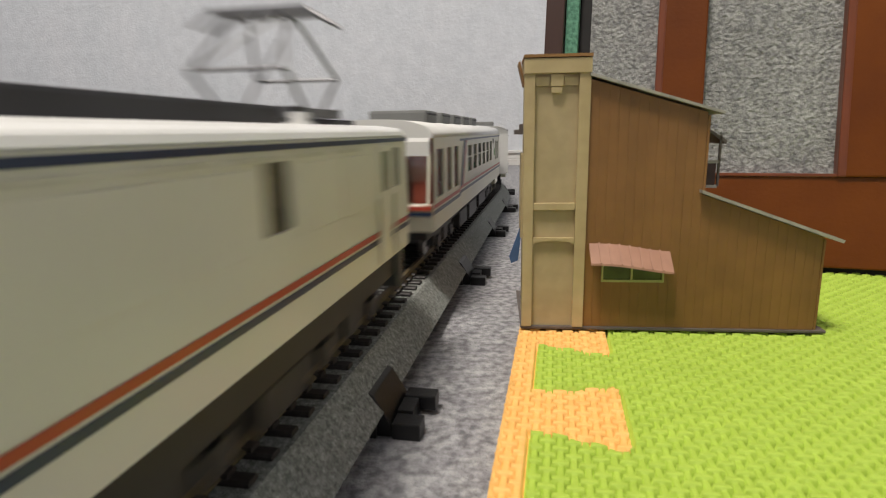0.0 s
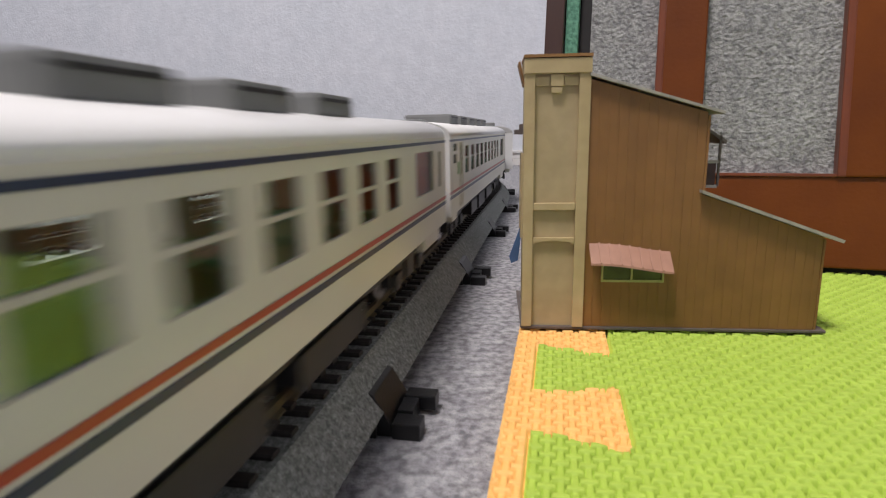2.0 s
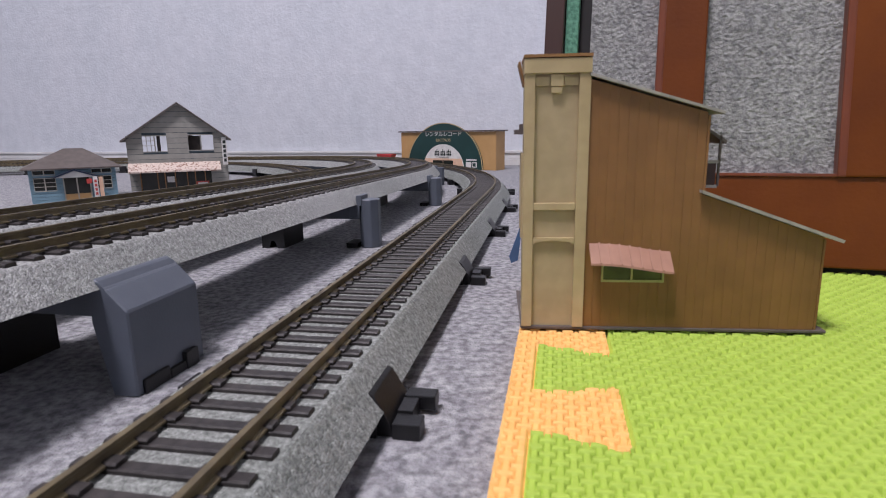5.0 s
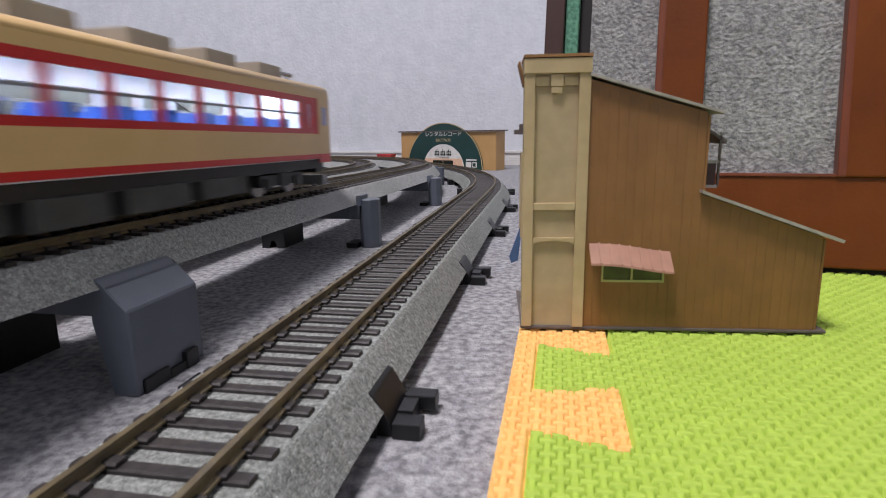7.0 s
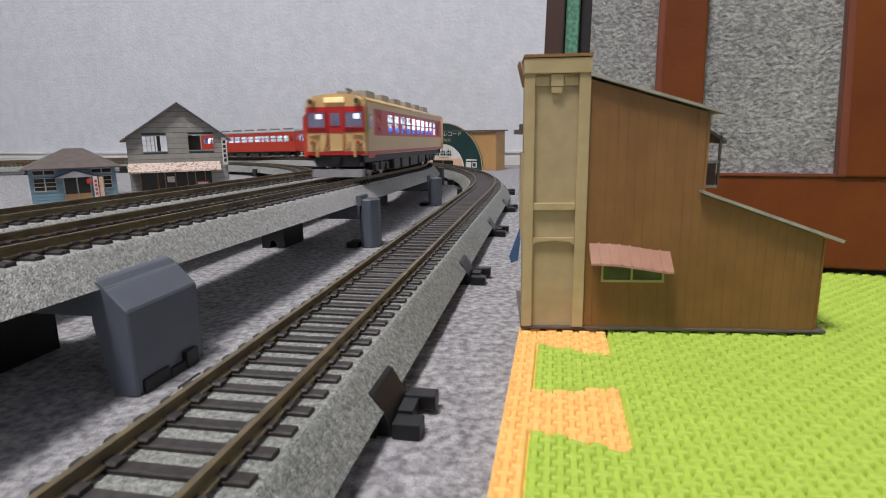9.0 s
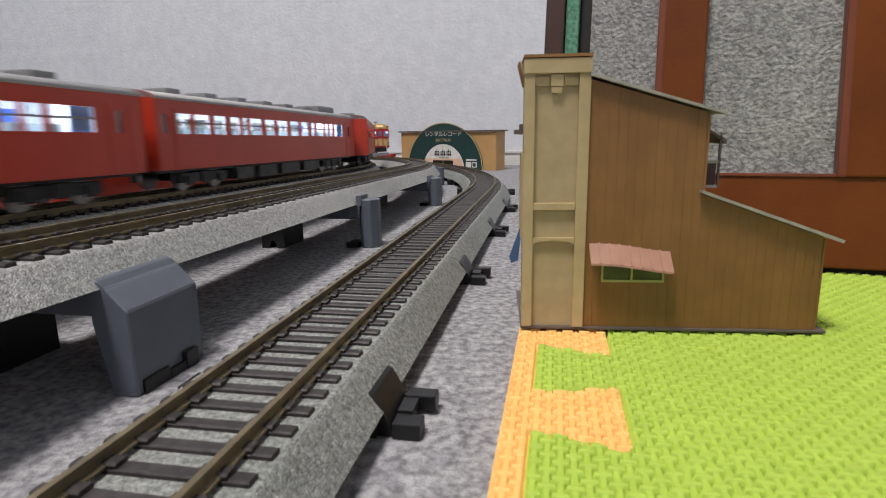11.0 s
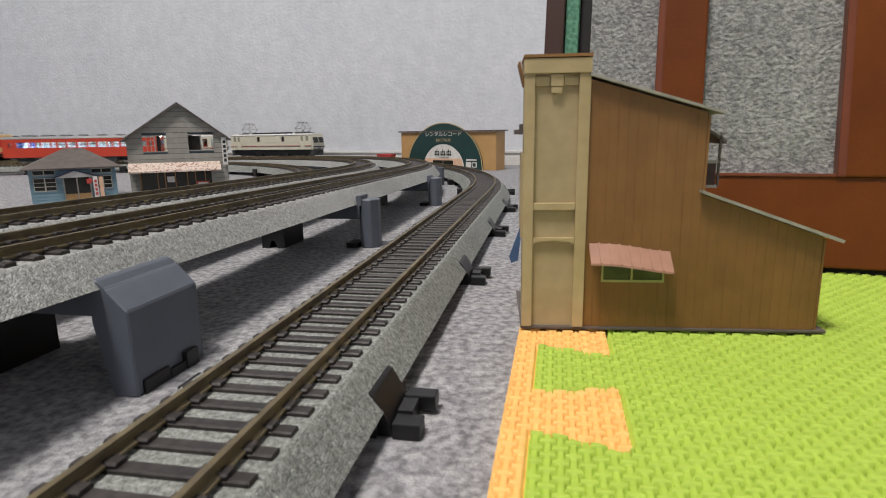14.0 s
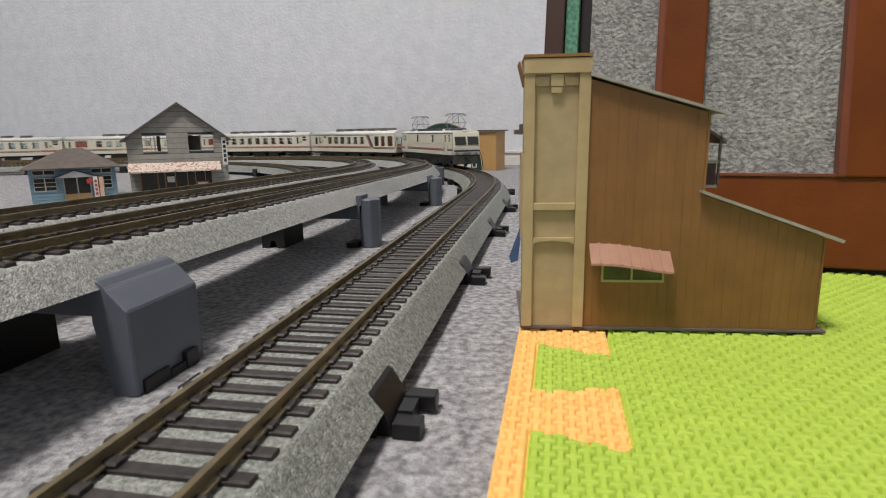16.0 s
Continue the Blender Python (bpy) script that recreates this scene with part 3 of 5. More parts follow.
    for k in range(13):
        t = k / 12
        x = 0.0166 + 0.0203 * t
        sag = -0.0018 * t + 0.0003 * math.sin(t * 5.0)
        rows.append([bm.verts.new((x, y, z + sag)) for y, z in ((-0.0001, 0.0232), (-0.0046, 0.0189), (-0.0047, 0.0184), (-0.0001, 0.0225))])
    for k in range(12):
        for j in range(4):
            bm.faces.new((rows[k][j], rows[k][(j + 1) % 4], rows[k + 1][(j + 1) % 4], rows[k + 1][j]))
    bm.faces.new(rows[0])
    bm.faces.new(rows[-1][::-1])
    can = part("canopy", bm, M["card_pink"], e, "faded pink tin canopy over the window")
    for k in range(1, 8):
        t = k / 8
        x = 0.0166 + 0.0203 * t
        sag = -0.0018 * t + 0.0003 * math.sin(t * 5.0)
        part("batten", prism([(-0.0001, 0.0235 + sag), (-0.0047, 0.0191 + sag), (-0.0045, 0.0189 + sag), (-0.0001, 0.0231 + sag)], "x", x - 0.0002, x + 0.0002), M["card_pink"], can)
    # balcony scraps behind the step
    bal = part("balcony", boxes((0.0445, 0.0485, 0.004, 0.016, 0.0368, 0.0376), (0.0445, 0.0488, 0.004, 0.0046, 0.0430, 0.0438), bevel=0.0001), M["card_grey"], e)
    part("post", boxes((0.0484, 0.0489, 0.004, 0.0046, 0.0372, 0.0500)), M["roof_brown"], bal)
    part("post", boxes((0.0449, 0.0454, 0.004, 0.0046, 0.0372, 0.0438)), M["roof_brown"], bal)
    part("shutter", boxes((0.0458, 0.0480, 0.0042, 0.0046, 0.0376, 0.0430)), M["wood_dark"], bal)
    part("porch_roof", prism([(0.0445, 0.0515), (0.0500, 0.0478), (0.0502, 0.0486), (0.0445, 0.0523)], "y", 0.004, 0.02), M["roof_brown"], bal)
    # signs on the track side
    part("hanging_sign", prism([(-0.0036, 0.0182), (-0.0008, 0.0262), (-0.0003, 0.0262), (-0.0012, 0.0172), (-0.0030, 0.0164)], "y", 0.006, 0.0066), M["card_blue"], e, "bent dark blue paper sign")
    part("lamp_arm", boxes((-0.0026, -0.0004, 0.004, 0.010, 0.0508, 0.0520), (-0.0014, -0.0004, 0.004, 0.0045, 0.0520, 0.0534)), M["roof_brown"], e)
    part("flag_board", prism([(-0.0018, 0.0685), (-0.0004, 0.0630), (-0.0001, 0.0630), (-0.0013, 0.0690)], "y", 0.004, 0.012), M["card_groove"], e)
    part("side_trim", boxes((-0.0008, -0.0002, 0.003, 0.012, 0.024, 0.046)), M["card_cream"], e)


paper_house()


# ---------- cabinet with felt panels ----------
def felt_cabinet():
    e = empty("cabinet", "reddish-brown wooden cabinet with grey felt panels", "cabinet", Matrix.Translation((0.136, 0.1996, 0.008)) @ Euler((0, 0, radians(-19.27))).to_matrix().to_4x4() @ Euler((radians(-10), 0, 0)).to_matrix().to_4x4())
    part("base_rail", boxes((-0.100, 0.16, 0.0, 0.02, 0.0018, 0.0350), bevel=0.0006), M["wood_red"], e)
    part("rail_edge", boxes((-0.100, 0.16, -0.0007, 0.004, 0.0345, 0.0358), bevel=0.0003), M["wood_edge"], e)
    # black strip paints the shade in the gap under the base rail
    part("rail_gap_shade", boxes((-0.100, 0.16, 0.003, 0.02, -0.0004, 0.0018)), M["gap_shade"], e)
    for x0, x1 in ((-0.0588, -0.0413), (0.0042, 0.0300)):
        s = part("stile", boxes((x0, x1, -0.0012, 0.012, 0.0345, 0.26), bevel=0.0008), M["wood_red"], e)
        part("bead", boxes((x0 - 0.0002, x0 + 0.0026, -0.0015, 0.004, 0.0345, 0.26), bevel=0.0006), M["wood_edge"], s)
    part("felt_panel", boxes((-0.0850, -0.0590, 0.004, 0.008, 0.02, 0.26)), M["felt"], e, "grey needled felt panel")
    part("felt_panel", boxes((-0.0415, 0.0045, 0.004, 0.008, 0.0345, 0.26)), M["felt"], e, "grey needled felt panel")
    part("end_post", boxes((-0.1032, -0.0955, -0.0005, 0.010, 0.0, 0.26), bevel=0.0006), M["wood_dark"], e)
    part("end_face", boxes((-0.1034, -0.1022, 0.010, 0.05, 0.0, 0.26)), M["wood_dark"], e)
    part("green_cloth", boxes((-0.0953, -0.0898, 0.002, 0.006, 0.0, 0.26), bevel=0.001), M["green_cloth"], e, "folded green cloth in the gap")
    # black sheet in place of the shade between cloth and felt panel
    part("side_gap_shade", boxes((-0.0953, -0.0850, 0.0062, 0.008, 0.0, 0.26)), M["gap_shade"], e)


felt_cabinet()


# ---------- houses inside the ovals ----------
def grey_house():
    ang = math.degrees(math.atan2(0.6657 - 0.6268, -0.2572 + 0.3439))
    e = empty("model_house", "grey clapboard two-storey model shop with a gable front", "model house", pose(-0.3439, 0.6268, 0, 0, 0, ang), group="model houses")
    W, E, H = 0.1020, 0.0596, 0.0965
    D = 0.07
    body = part("wall", boxes((0.0, W, 0.0041, 0.0055, 0.0216, 0.0430), (0.0, 0.016, 0.0041, 0.0055, 0.0431, 0.0606), (0.0405, 0.0625, 0.0041, 0.0055, 0.0431, 0.0606), (0.089, W, 0.0041, 0.0055, 0.0431, 0.0606), (0.0, 0.010, 0.0041, 0.0055, 0.0, 0.0215), (0.084, W, 0.0041, 0.0055, 0.0, 0.0215)), M["house_blue_dark"], e)
    gable = [(0.0012, 0.0607), (W - 0.0012, 0.0607), (0.0545, H - 0.002)]
    part("gable", prism(gable, "y", 0.0041, 0.0055), M["house_blue_dark"], e)
    part("gable", prism(gable, "y", D - 0.0012, D), M["house_blue_dark"], e)
    part("back_wall", boxes((0.0, W, D - 0.0012, D, 0.0, 0.0400), (0.0, 0.012, D - 0.0012, D, 0.0401, 0.0606), (0.046, 0.068, D - 0.0012, D, 0.0401, 0.0606), (0.096, W, D - 0.0012, D, 0.0401, 0.0606)), M["roof_brown"], e)
    part("side_wall", boxes((0.0, 0.0012, 0.0056, D - 0.0013, 0.0, E - 0.001)), M["house_grey"], e)
    part("upper_floor", boxes((0.0013, W - 0.0002, 0.0056, D - 0.0013, 0.0310, 0.0322)), M["shop_tan"], e)
    part("screen", boxes((0.0630, 0.0755, 0.0200, 0.0206, 0.0323, 0.0600)), M["roof_brown"], e)
    part("inner_post", boxes((0.030, 0.0335, 0.0150, 0.0156, 0.0323, 0.0600)), M["roof_brown"], e)
    # clapboards with holes for the windows
    holes = [(0.016, 0.0405, 0.0434, 0.0600), (0.0625, 0.0890, 0.0440, 0.0606), (0.010, 0.084, 0.0, 0.0215)]
    z, h = 0.0, 0.0058
    while z < H - 0.003:
        z1 = min(z + h - 0.0004, H - 0.001)
        def half(zz):
            if zz <= E:
                return 0.0, W
            t = (zz - E) / (H - E)
            return 0.0545 * t, W + (0.0545 - W) * t
        zm = (z + z1) / 2
        cuts = sorted((a, b) for a, b, c, d in holes if c - 0.001 < zm < d + 0.001)
        xs = [half(z)[0]] + [v for c in cuts for v in c] + [half(z)[1]]
        xt = [half(z1)[0]] + [v for c in cuts for v in c] + [half(z1)[1]]
        for i in range(0, len(xs), 2):
            if xs[i + 1] - xs[i] > 0.001:
                part("clapboard", prism([(xs[i], z), (xs[i + 1], z), (xt[i + 1], z1), (xt[i], z1)], "y", 0.0022 + 0.0004, 0.004), M["house_grey"], body)
        z += h
    for k, (a, b, c, d) in enumerate(holes[:2]):
        mid = (a + b) / 2
        w = part("window", boxes((a - 0.0008, b + 0.0008, 0.0018, 0.003, c - 0.001, c), (a - 0.0008, b + 0.0008, 0.0018, 0.003, d, d + 0.001), (a - 0.0008, a, 0.0018, 0.003, c, d), (b, b + 0.0008, 0.0018, 0.003, c, d), (mid - 0.0006, mid + 0.0006, 0.0018, 0.003, c, d)), M["house_grey"], e, "open sliding window frame")
        if k == 0:
            part("window_bar", boxes((a + 0.0038, a + 0.0044, 0.0032, 0.0038, c, d), (a + 0.0082, a + 0.0088, 0.0032, 0.0038, c, d), (a, mid, 0.0026, 0.0031, c + (d - c) * 0.36, c + (d - c) * 0.36 + 0.0006), (a, mid, 0.0026, 0.0031, c + (d - c) * 0.68, c + (d - c) * 0.68 + 0.0006)), M["win_frame"], w)
    sf = part("shop_front", boxes((0.010, 0.084, 0.0036, 0.0039, 0.0008, 0.0215)), M["dark_window"], e)
    for x in (0.010, 0.027, 0.0345, 0.045, 0.0575, 0.066, 0.0765):
        part("mullion", boxes((x, x + 0.0011, 0.0018, 0.0034, 0.0, 0.0215)), M["card_groove"], sf)
    part("notice", boxes((0.037, 0.0445, 0.0020, 0.0030, 0.0085, 0.0150)), M["paper_white"], sf)
    part("notice", boxes((0.067, 0.0805, 0.0010, 0.0017, 0.002, 0.0085)), M["sign_red"], sf)
    part("notice", boxes((0.0685, 0.079, 0.0006, 0.0009, 0.0035, 0.0070)), M["paper_white"], sf)
    part("awning", prism([(0.0022, 0.0308), (-0.009, 0.0222), (-0.009, 0.0205), (0.0022, 0.0296)], "x", -0.0005, 0.0945), M["awning_pale"], e, "weathered pale corrugated awning")
    for sgn, prof in ((-1, [(-0.0052, E - 0.0040), (0.0545, H + 0.0004), (0.0545, H - 0.0014), (-0.0052, E - 0.0058)]), (1, [(0.0545, H + 0.0004), (W + 0.0062, E - 0.0040), (W + 0.0062, E - 0.0058), (0.0545, H - 0.0014)])):
        part("roof", prism(prof, "y", -0.004, D + 0.004), M["roof_brown"], e)
    sg = part("sign_board", boxes((0.0975, 0.1030, -0.001, 0.0, 0.0265, 0.058), bevel=0.0002), M["paper_white"], e, "white vertical sign board")
    for k in range(5):
        part("lettering", boxes((0.0988, 0.1017, -0.0014, -0.0011, 0.0300 + k * 0.0052, 0.0335 + k * 0.0052)), M["shop_ink"], sg)
    part("sign_arm", boxes((0.0990, 0.1010, -0.0002, 0.003, 0.054, 0.0547), (0.0990, 0.1010, -0.0002, 0.003, 0.030, 0.0307)), M["house_grey"], e)
    part("side_wall", boxes((W, W + 0.0008, 0.004, D, 0.0, E - 0.001)), M["house_grey"], e)
    part("side_window", boxes((W + 0.0008, W + 0.0011, 0.012, 0.026, 0.04, 0.058)), M["dark_window"], e)


def blue_house():
    ang = math.degrees(math.atan2(0.5589 - 0.5210, -0.3215 + 0.3786))
    e = empty("model_house", "pale blue wooden single-storey model house with a brown hipped roof", "model house", pose(-0.3786, 0.5210, 0, 0, 0, ang), group="model houses")
    W, H, D = 0.0700, 0.0322, 0.055
    body = part("wall", boxes((0.0, W, 0.0015, D, 0.0, H)), M["house_blue_dark"], e)
    holes = [(0.0035, 0.0200, 0.0115, 0.0228), (0.0035, 0.0200, 0.0262, 0.0302), (0.0515, 0.0655, 0.0115, 0.0228), (0.0500, 0.0660, 0.0262, 0.0302), (0.0265, 0.0475, 0.0, 0.0228)]
    z = 0.0
    while z < H - 0.001:
        z1 = min(z + 0.0030, H)
        zm = (z + z1) / 2
        cuts = sorted((a, b) for a, b, c, d in holes if c < zm < d)
        xs = [0.0] + [v for c in cuts for v in c] + [W]
        for i in range(0, len(xs), 2):
            part("board", boxes((xs[i], xs[i + 1], 0.0, 0.0014, z, z1 - 0.00025)), M["house_blue"], body)
        z = z1
    for a, b, c, d in holes[:4]:
        w = part("window", boxes((a, b, 0.0011, 0.0014, c, d)), M["dark_window"], e)
        bars = [(a - 0.0004, b + 0.0004, -0.0006, 0.0008, c - 0.0006, c), (a - 0.0004, b + 0.0004, -0.0006, 0.0008, d, d + 0.0006), (a - 0.0005, a, -0.0006, 0.0008, c, d), (b, b + 0.0005, -0.0006, 0.0008, c, d), ((a + b) / 2 - 0.0005, (a + b) / 2 + 0.0005, -0.0006, 0.0008, c, d)]
        if d - c > 0.006:
            bars += [(a, b, -0.0003, 0.0008, c + (d - c) * k / 3 - 0.0003, c + (d - c) * k / 3 + 0.0003) for k in (1, 2)]
        part("window_frame", boxes(*bars), M["win_frame"], w)
    dr = part("door", boxes((0.0265, 0.0475, 0.0008, 0.0013, 0.0, 0.0228)), M["dark_window"], e)
    part("door_frame", boxes((0.0257, 0.0268, -0.001, 0.0007, 0.0, 0.0232), (0.0364, 0.0376, -0.001, 0.0007, 0.0, 0.0228), (0.0472, 0.0483, -0.001, 0.0007, 0.0, 0.0232), (0.0257, 0.0483, -0.001, 0.0007, 0.0226, 0.0236)), M["win_frame"], dr)
    part("door_panel", boxes((0.0268, 0.0364, -0.0004, 0.0007, 0.0, 0.0075), (0.0376, 0.0472, -0.0004, 0.0007, 0.0, 0.0075)), M["shop_tan"], dr)
    part("porch", prism([(0.0205, 0.0232), (0.0355, 0.0292), (0.0520, 0.0232)], "y", -0.007, 0.0), M["paper_white"], e, "small white porch gable")
    part("porch_roof", prism([(0.0185, 0.0230), (0.0355, 0.0300), (0.0540, 0.0230), (0.0540, 0.0240), (0.0355, 0.0311), (0.0185, 0.0240)], "y", -0.009, 0.0005), M["navy"], e)
    bm = bmesh.new()
    o = 0.0055
    v = [bm.verts.new(p) for p in ((-o, -o, H), (W + o, -o, H), (W + o, D + o, H), (-o, D + o, H), (0.030, D * 0.5, H + 0.0175), (W - 0.024, D * 0.5, H + 0.0175))]
    for f in ((0, 1, 5, 4), (1, 2, 5), (2, 3, 4, 5), (3, 0, 4)):
        bm.faces.new([v[i] for i in f])
    w2 = [bm.verts.new((p.co.x, p.co.y, H - 0.0012)) for p in v[:4]]
    for i in range(4):
        bm.faces.new((v[i], v[(i + 1) % 4], w2[(i + 1) % 4], w2[i]))
    bm.faces.new(w2)
    part("roof", bm, M["roof_brown"], e, "weathered brown hipped roof")
    ban = part("banner", boxes((0.0497, 0.0535, -0.0105, -0.0098, 0.004, 0.0235)), M["paper_white"], e, "white and red shop banner")
    part("banner", boxes((0.0545, 0.0578, -0.0095, -0.0088, 0.004, 0.0230)), M["shop_peach"], e, "faded pink shop banner")
    for k in range(4):
        part("lettering", boxes((0.0507, 0.0526, -0.0109, -0.0106, 0.006 + k * 0.004, 0.0085 + k * 0.004)), M["sign_red"], ban)
    part("notice", boxes((0.0445, 0.0490, -0.0090, -0.0085, 0.0170, 0.0215)), M["sign_red"], e)


grey_house()
blue_house()


def text_mesh(name, body, size, material, parent, m, label=""):
    cu = bpy.data.curves.new(name, "FONT")
    cu.body, cu.size, cu.align_x, cu.align_y, cu.extrude = body, size, "CENTER", "CENTER", 0.0002
    tmp = bpy.data.objects.new(name, cu)
    scene.collection.objects.link(tmp)
    dg = bpy.context.evaluated_depsgraph_get()
    me = bpy.data.meshes.new_from_object(tmp.evaluated_get(dg))
    bpy.data.objects.remove(tmp)
    me.materials.clear()
    me.materials.append(material)
    ob = new(name, me)
    ob.parent = parent
    ob.matrix_basis = m
    if label:
        tagged(ob, label)
    return ob


def record_shop():
    """Card shop with a half-record front, standing askew outside the bend."""
    W, H = 0.1876, 0.0600
    e = empty("record_shop", "tan model record shop with a dark green half-disc front", "model shop", pose(-0.0705, 0.993, 0, 0, 0, -35))
    part("wall", boxes((0.0, W, 0.002, 0.03, 0.0, H), bevel=0.0004), M["shop_tan"], e)
    part("roof", boxes((-0.0035, W + 0.0045, -0.002, 0.032, H + 0.0002, H + 0.0022), bevel=0.0003), M["roof_brown"], e)
    c = 0.0905
    def fan(r0, r1, y0, y1, k=48):
        ring = [(c + r1 * math.cos(math.pi * i / k), r1 * math.sin(math.pi * i / k)) for i in range(k + 1)]
        inner = [(c + r0 * math.cos(math.pi * i / k), r0 * math.sin(math.pi * i / k)) for i in range(k, -1, -1)] if r0 else []
        return prism(ring + inner, "y", y0, y1)
    disc = part("half_disc", fan(0.0, 0.0745, -0.0012, 0.0018), M["shop_green"], e, "dark green half record disc")
    part("rim", fan(0.0735, 0.0748, -0.0015, -0.0011), M["card_cream"], disc)
    lab = part("label_disc", fan(0.0, 0.0405, -0.0022, -0.0014), M["paper_white"], disc, "white and peach half-disc label")
    part("lower_label", prism([(c - 0.0398, 0.0), (c + 0.0398, 0.0), (c + 0.0365, 0.0175), (c - 0.0365, 0.0175)], "y", -0.0026, -0.0023), M["shop_peach"], lab)
    part("doorway", boxes((c - 0.020, c - 0.0006, -0.0032, -0.0027, 0.0, 0.0145), (c + 0.0006, c + 0.020, -0.0032, -0.0027, 0.0, 0.0145)), M["dark_window"], lab)
    for k in range(3):
        x = c - 0.0165 + k * 0.0118
        part("name_mark", boxes((x, x + 0.0095, -0.0029, -0.0026, 0.0232, 0.0246), (x + 0.001, x + 0.0085, -0.0029, -0.0026, 0.0280, 0.0290), (x + 0.0040, x + 0.0054, -0.0030, -0.0027, 0.0215, 0.0325), (x + 0.0005, x + 0.0018, -0.0029, -0.0026, 0.0215, 0.0300), (x + 0.0075, x + 0.0088, -0.0029, -0.0026, 0.0215, 0.0300)), M["shop_ink"], lab)
    part("small_print", boxes((c - 0.008, c + 0.012, -0.0030, -0.0027, 0.0185, 0.0191)), M["shop_ink"], lab)
    up = Euler((radians(90), 0, 0)).to_matrix().to_4x4()
    text_mesh("lettering", "レンタルレコード", 0.0092, M["paper_white"], disc, Matrix.Translation((c, -0.0016, 0.0565)) @ up, "white lettering")
    text_mesh("lettering", "RECORDS", 0.0066, M["card_cream"], disc, Matrix.Translation((c, -0.0016, 0.0468)) @ up, "pale lettering")
    n = part("notice", boxes((c + 0.0445, c + 0.0535, -0.0024, -0.0016, 0.004, 0.0125), (c + 0.0555, c + 0.0645, -0.0024, -0.0016, 0.004, 0.0125), (c + 0.0450, c + 0.0640, -0.0024, -0.0016, 0.0145, 0.0170)), M["paper_white"], e)
    part("notice_mark", boxes((c + 0.0572, c + 0.0628, -0.0028, -0.0025, 0.0055, 0.0108)), M["shop_green"], n)


record_shop()
tagged(empty("storage_box", "small red plastic box lying by the wall", "box", pose(-0.095, 0.985, 0, 0, 0, -25)), kind="")
RED_BOX = bpy.data.objects["storage_box"]
part("body", boxes((-0.014, 0.014, -0.008, 0.008, 0.0, 0.0215), bevel=0.0006), M["red_box"], RED_BOX)
part("lid", boxes((-0.0145, 0.0145, -0.0085, 0.0085, 0.0217, 0.0245), bevel=0.0005), M["red_box"], RED_BOX)


# ---------- rolling stock: length along y, rail top at z = 0 ----------
HALF = 0.0180


def side_walls(name, e, L, z0, z1, bands, holes, inner, half=HALF, label="", ends=None):
    """Both long sides of a car body with real window openings. bands: (lower edge, material)."""
    ys = sorted({*(ends or (-L / 2, L / 2)), *[h[0] for h in holes], *[h[1] for h in holes]})
    zs = sorted({z0, z1, *[h[2] for h in holes], *[h[3] for h in holes], *[b[0] for b in bands if z0 < b[0] < z1]})
    mats = [b[1] for b in bands] + [inner]

    def band(z):
        return max(i for i, bb in enumerate(bands) if z > bb[0] or i == 0)
    for sx in (-1, 1):
        xo, xi = half * sx, (half - 0.0008) * sx
        vid, V, F, I = {}, [], [], []

        def vert(x, y, z):
            key = (round(x, 7), round(y, 7), round(z, 7))
            if key not in vid:
                vid[key] = len(V)
                V.append(key)
            return vid[key]

        def quad(pts, mi, flip):
            f = [vert(*p) for p in pts]
            F.append(f[::-1] if flip else f)
            I.append(mi)
        for a, b in zip(ys, ys[1:]):
            for c, d in zip(zs, zs[1:]):
                ym, zm = (a + b) / 2, (c + d) / 2
                if any(h[0] < ym < h[1] and h[2] < zm < h[3] for h in holes):
                    continue
                quad([(xo, a, c), (xo, b, c), (xo, b, d), (xo, a, d)], band(zm), sx < 0)
                quad([(xi, a, c), (xi, b, c), (xi, b, d), (xi, a, d)], len(bands), sx > 0)
        for h in holes:
            gy = [y for y in ys if h[0] - 1e-9 <= y <= h[1] + 1e-9]
            gz = [z for z in zs if h[2] - 1e-9 <= z <= h[3] + 1e-9]
            k = band((h[2] + h[3]) / 2)
            for p, q in zip(gy, gy[1:]):
                quad([(xo, p, h[2]), (xo, q, h[2]), (xi, q, h[2]), (xi, p, h[2])], k, sx < 0)
                quad([(xo, p, h[3]), (xo, q, h[3]), (xi, q, h[3]), (xi, p, h[3])], k, sx > 0)
            for p, q in zip(gz, gz[1:]):
                quad([(xo, h[0], p), (xo, h[0], q), (xi, h[0], q), (xi, h[0], p)], k, sx > 0)
                quad([(xo, h[1], p), (xo, h[1], q), (xi, h[1], q), (xi, h[1], p)], k, sx < 0)
        for p, q in zip(ys, ys[1:]):
            quad([(xo, p, z0), (xo, q, z0), (xi, q, z0), (xi, p, z0)], 0, sx > 0)
        obj(name, V, F, mats, e, label, idx=I)


def arch(half, z0, z1, k=14, power=2.6):
    """Half outline of a coach roof, from eave to eave."""
    pts = []
    for i in range(k + 1):
        a = math.pi * i / k
        c, s = math.cos(a), math.sin(a)
        pts.append((half * math.copysign(abs(c) ** (2 / power), c), z0 + (z1 - z0) * abs(s) ** (2 / power)))
    return pts


def roof_part(e, L, z0, z1, material, half=HALF, over=0.0, label="", power=2.4, ends=None):
    ob = part("roof", prism(arch(half + over, z0, z1, power=power), "y", *(ends or (-L / 2, L / 2))), material, e, label)
    ob.data.polygons.foreach_set("use_smooth", [len(p.vertices) == 4 for p in ob.data.polygons])
    return ob


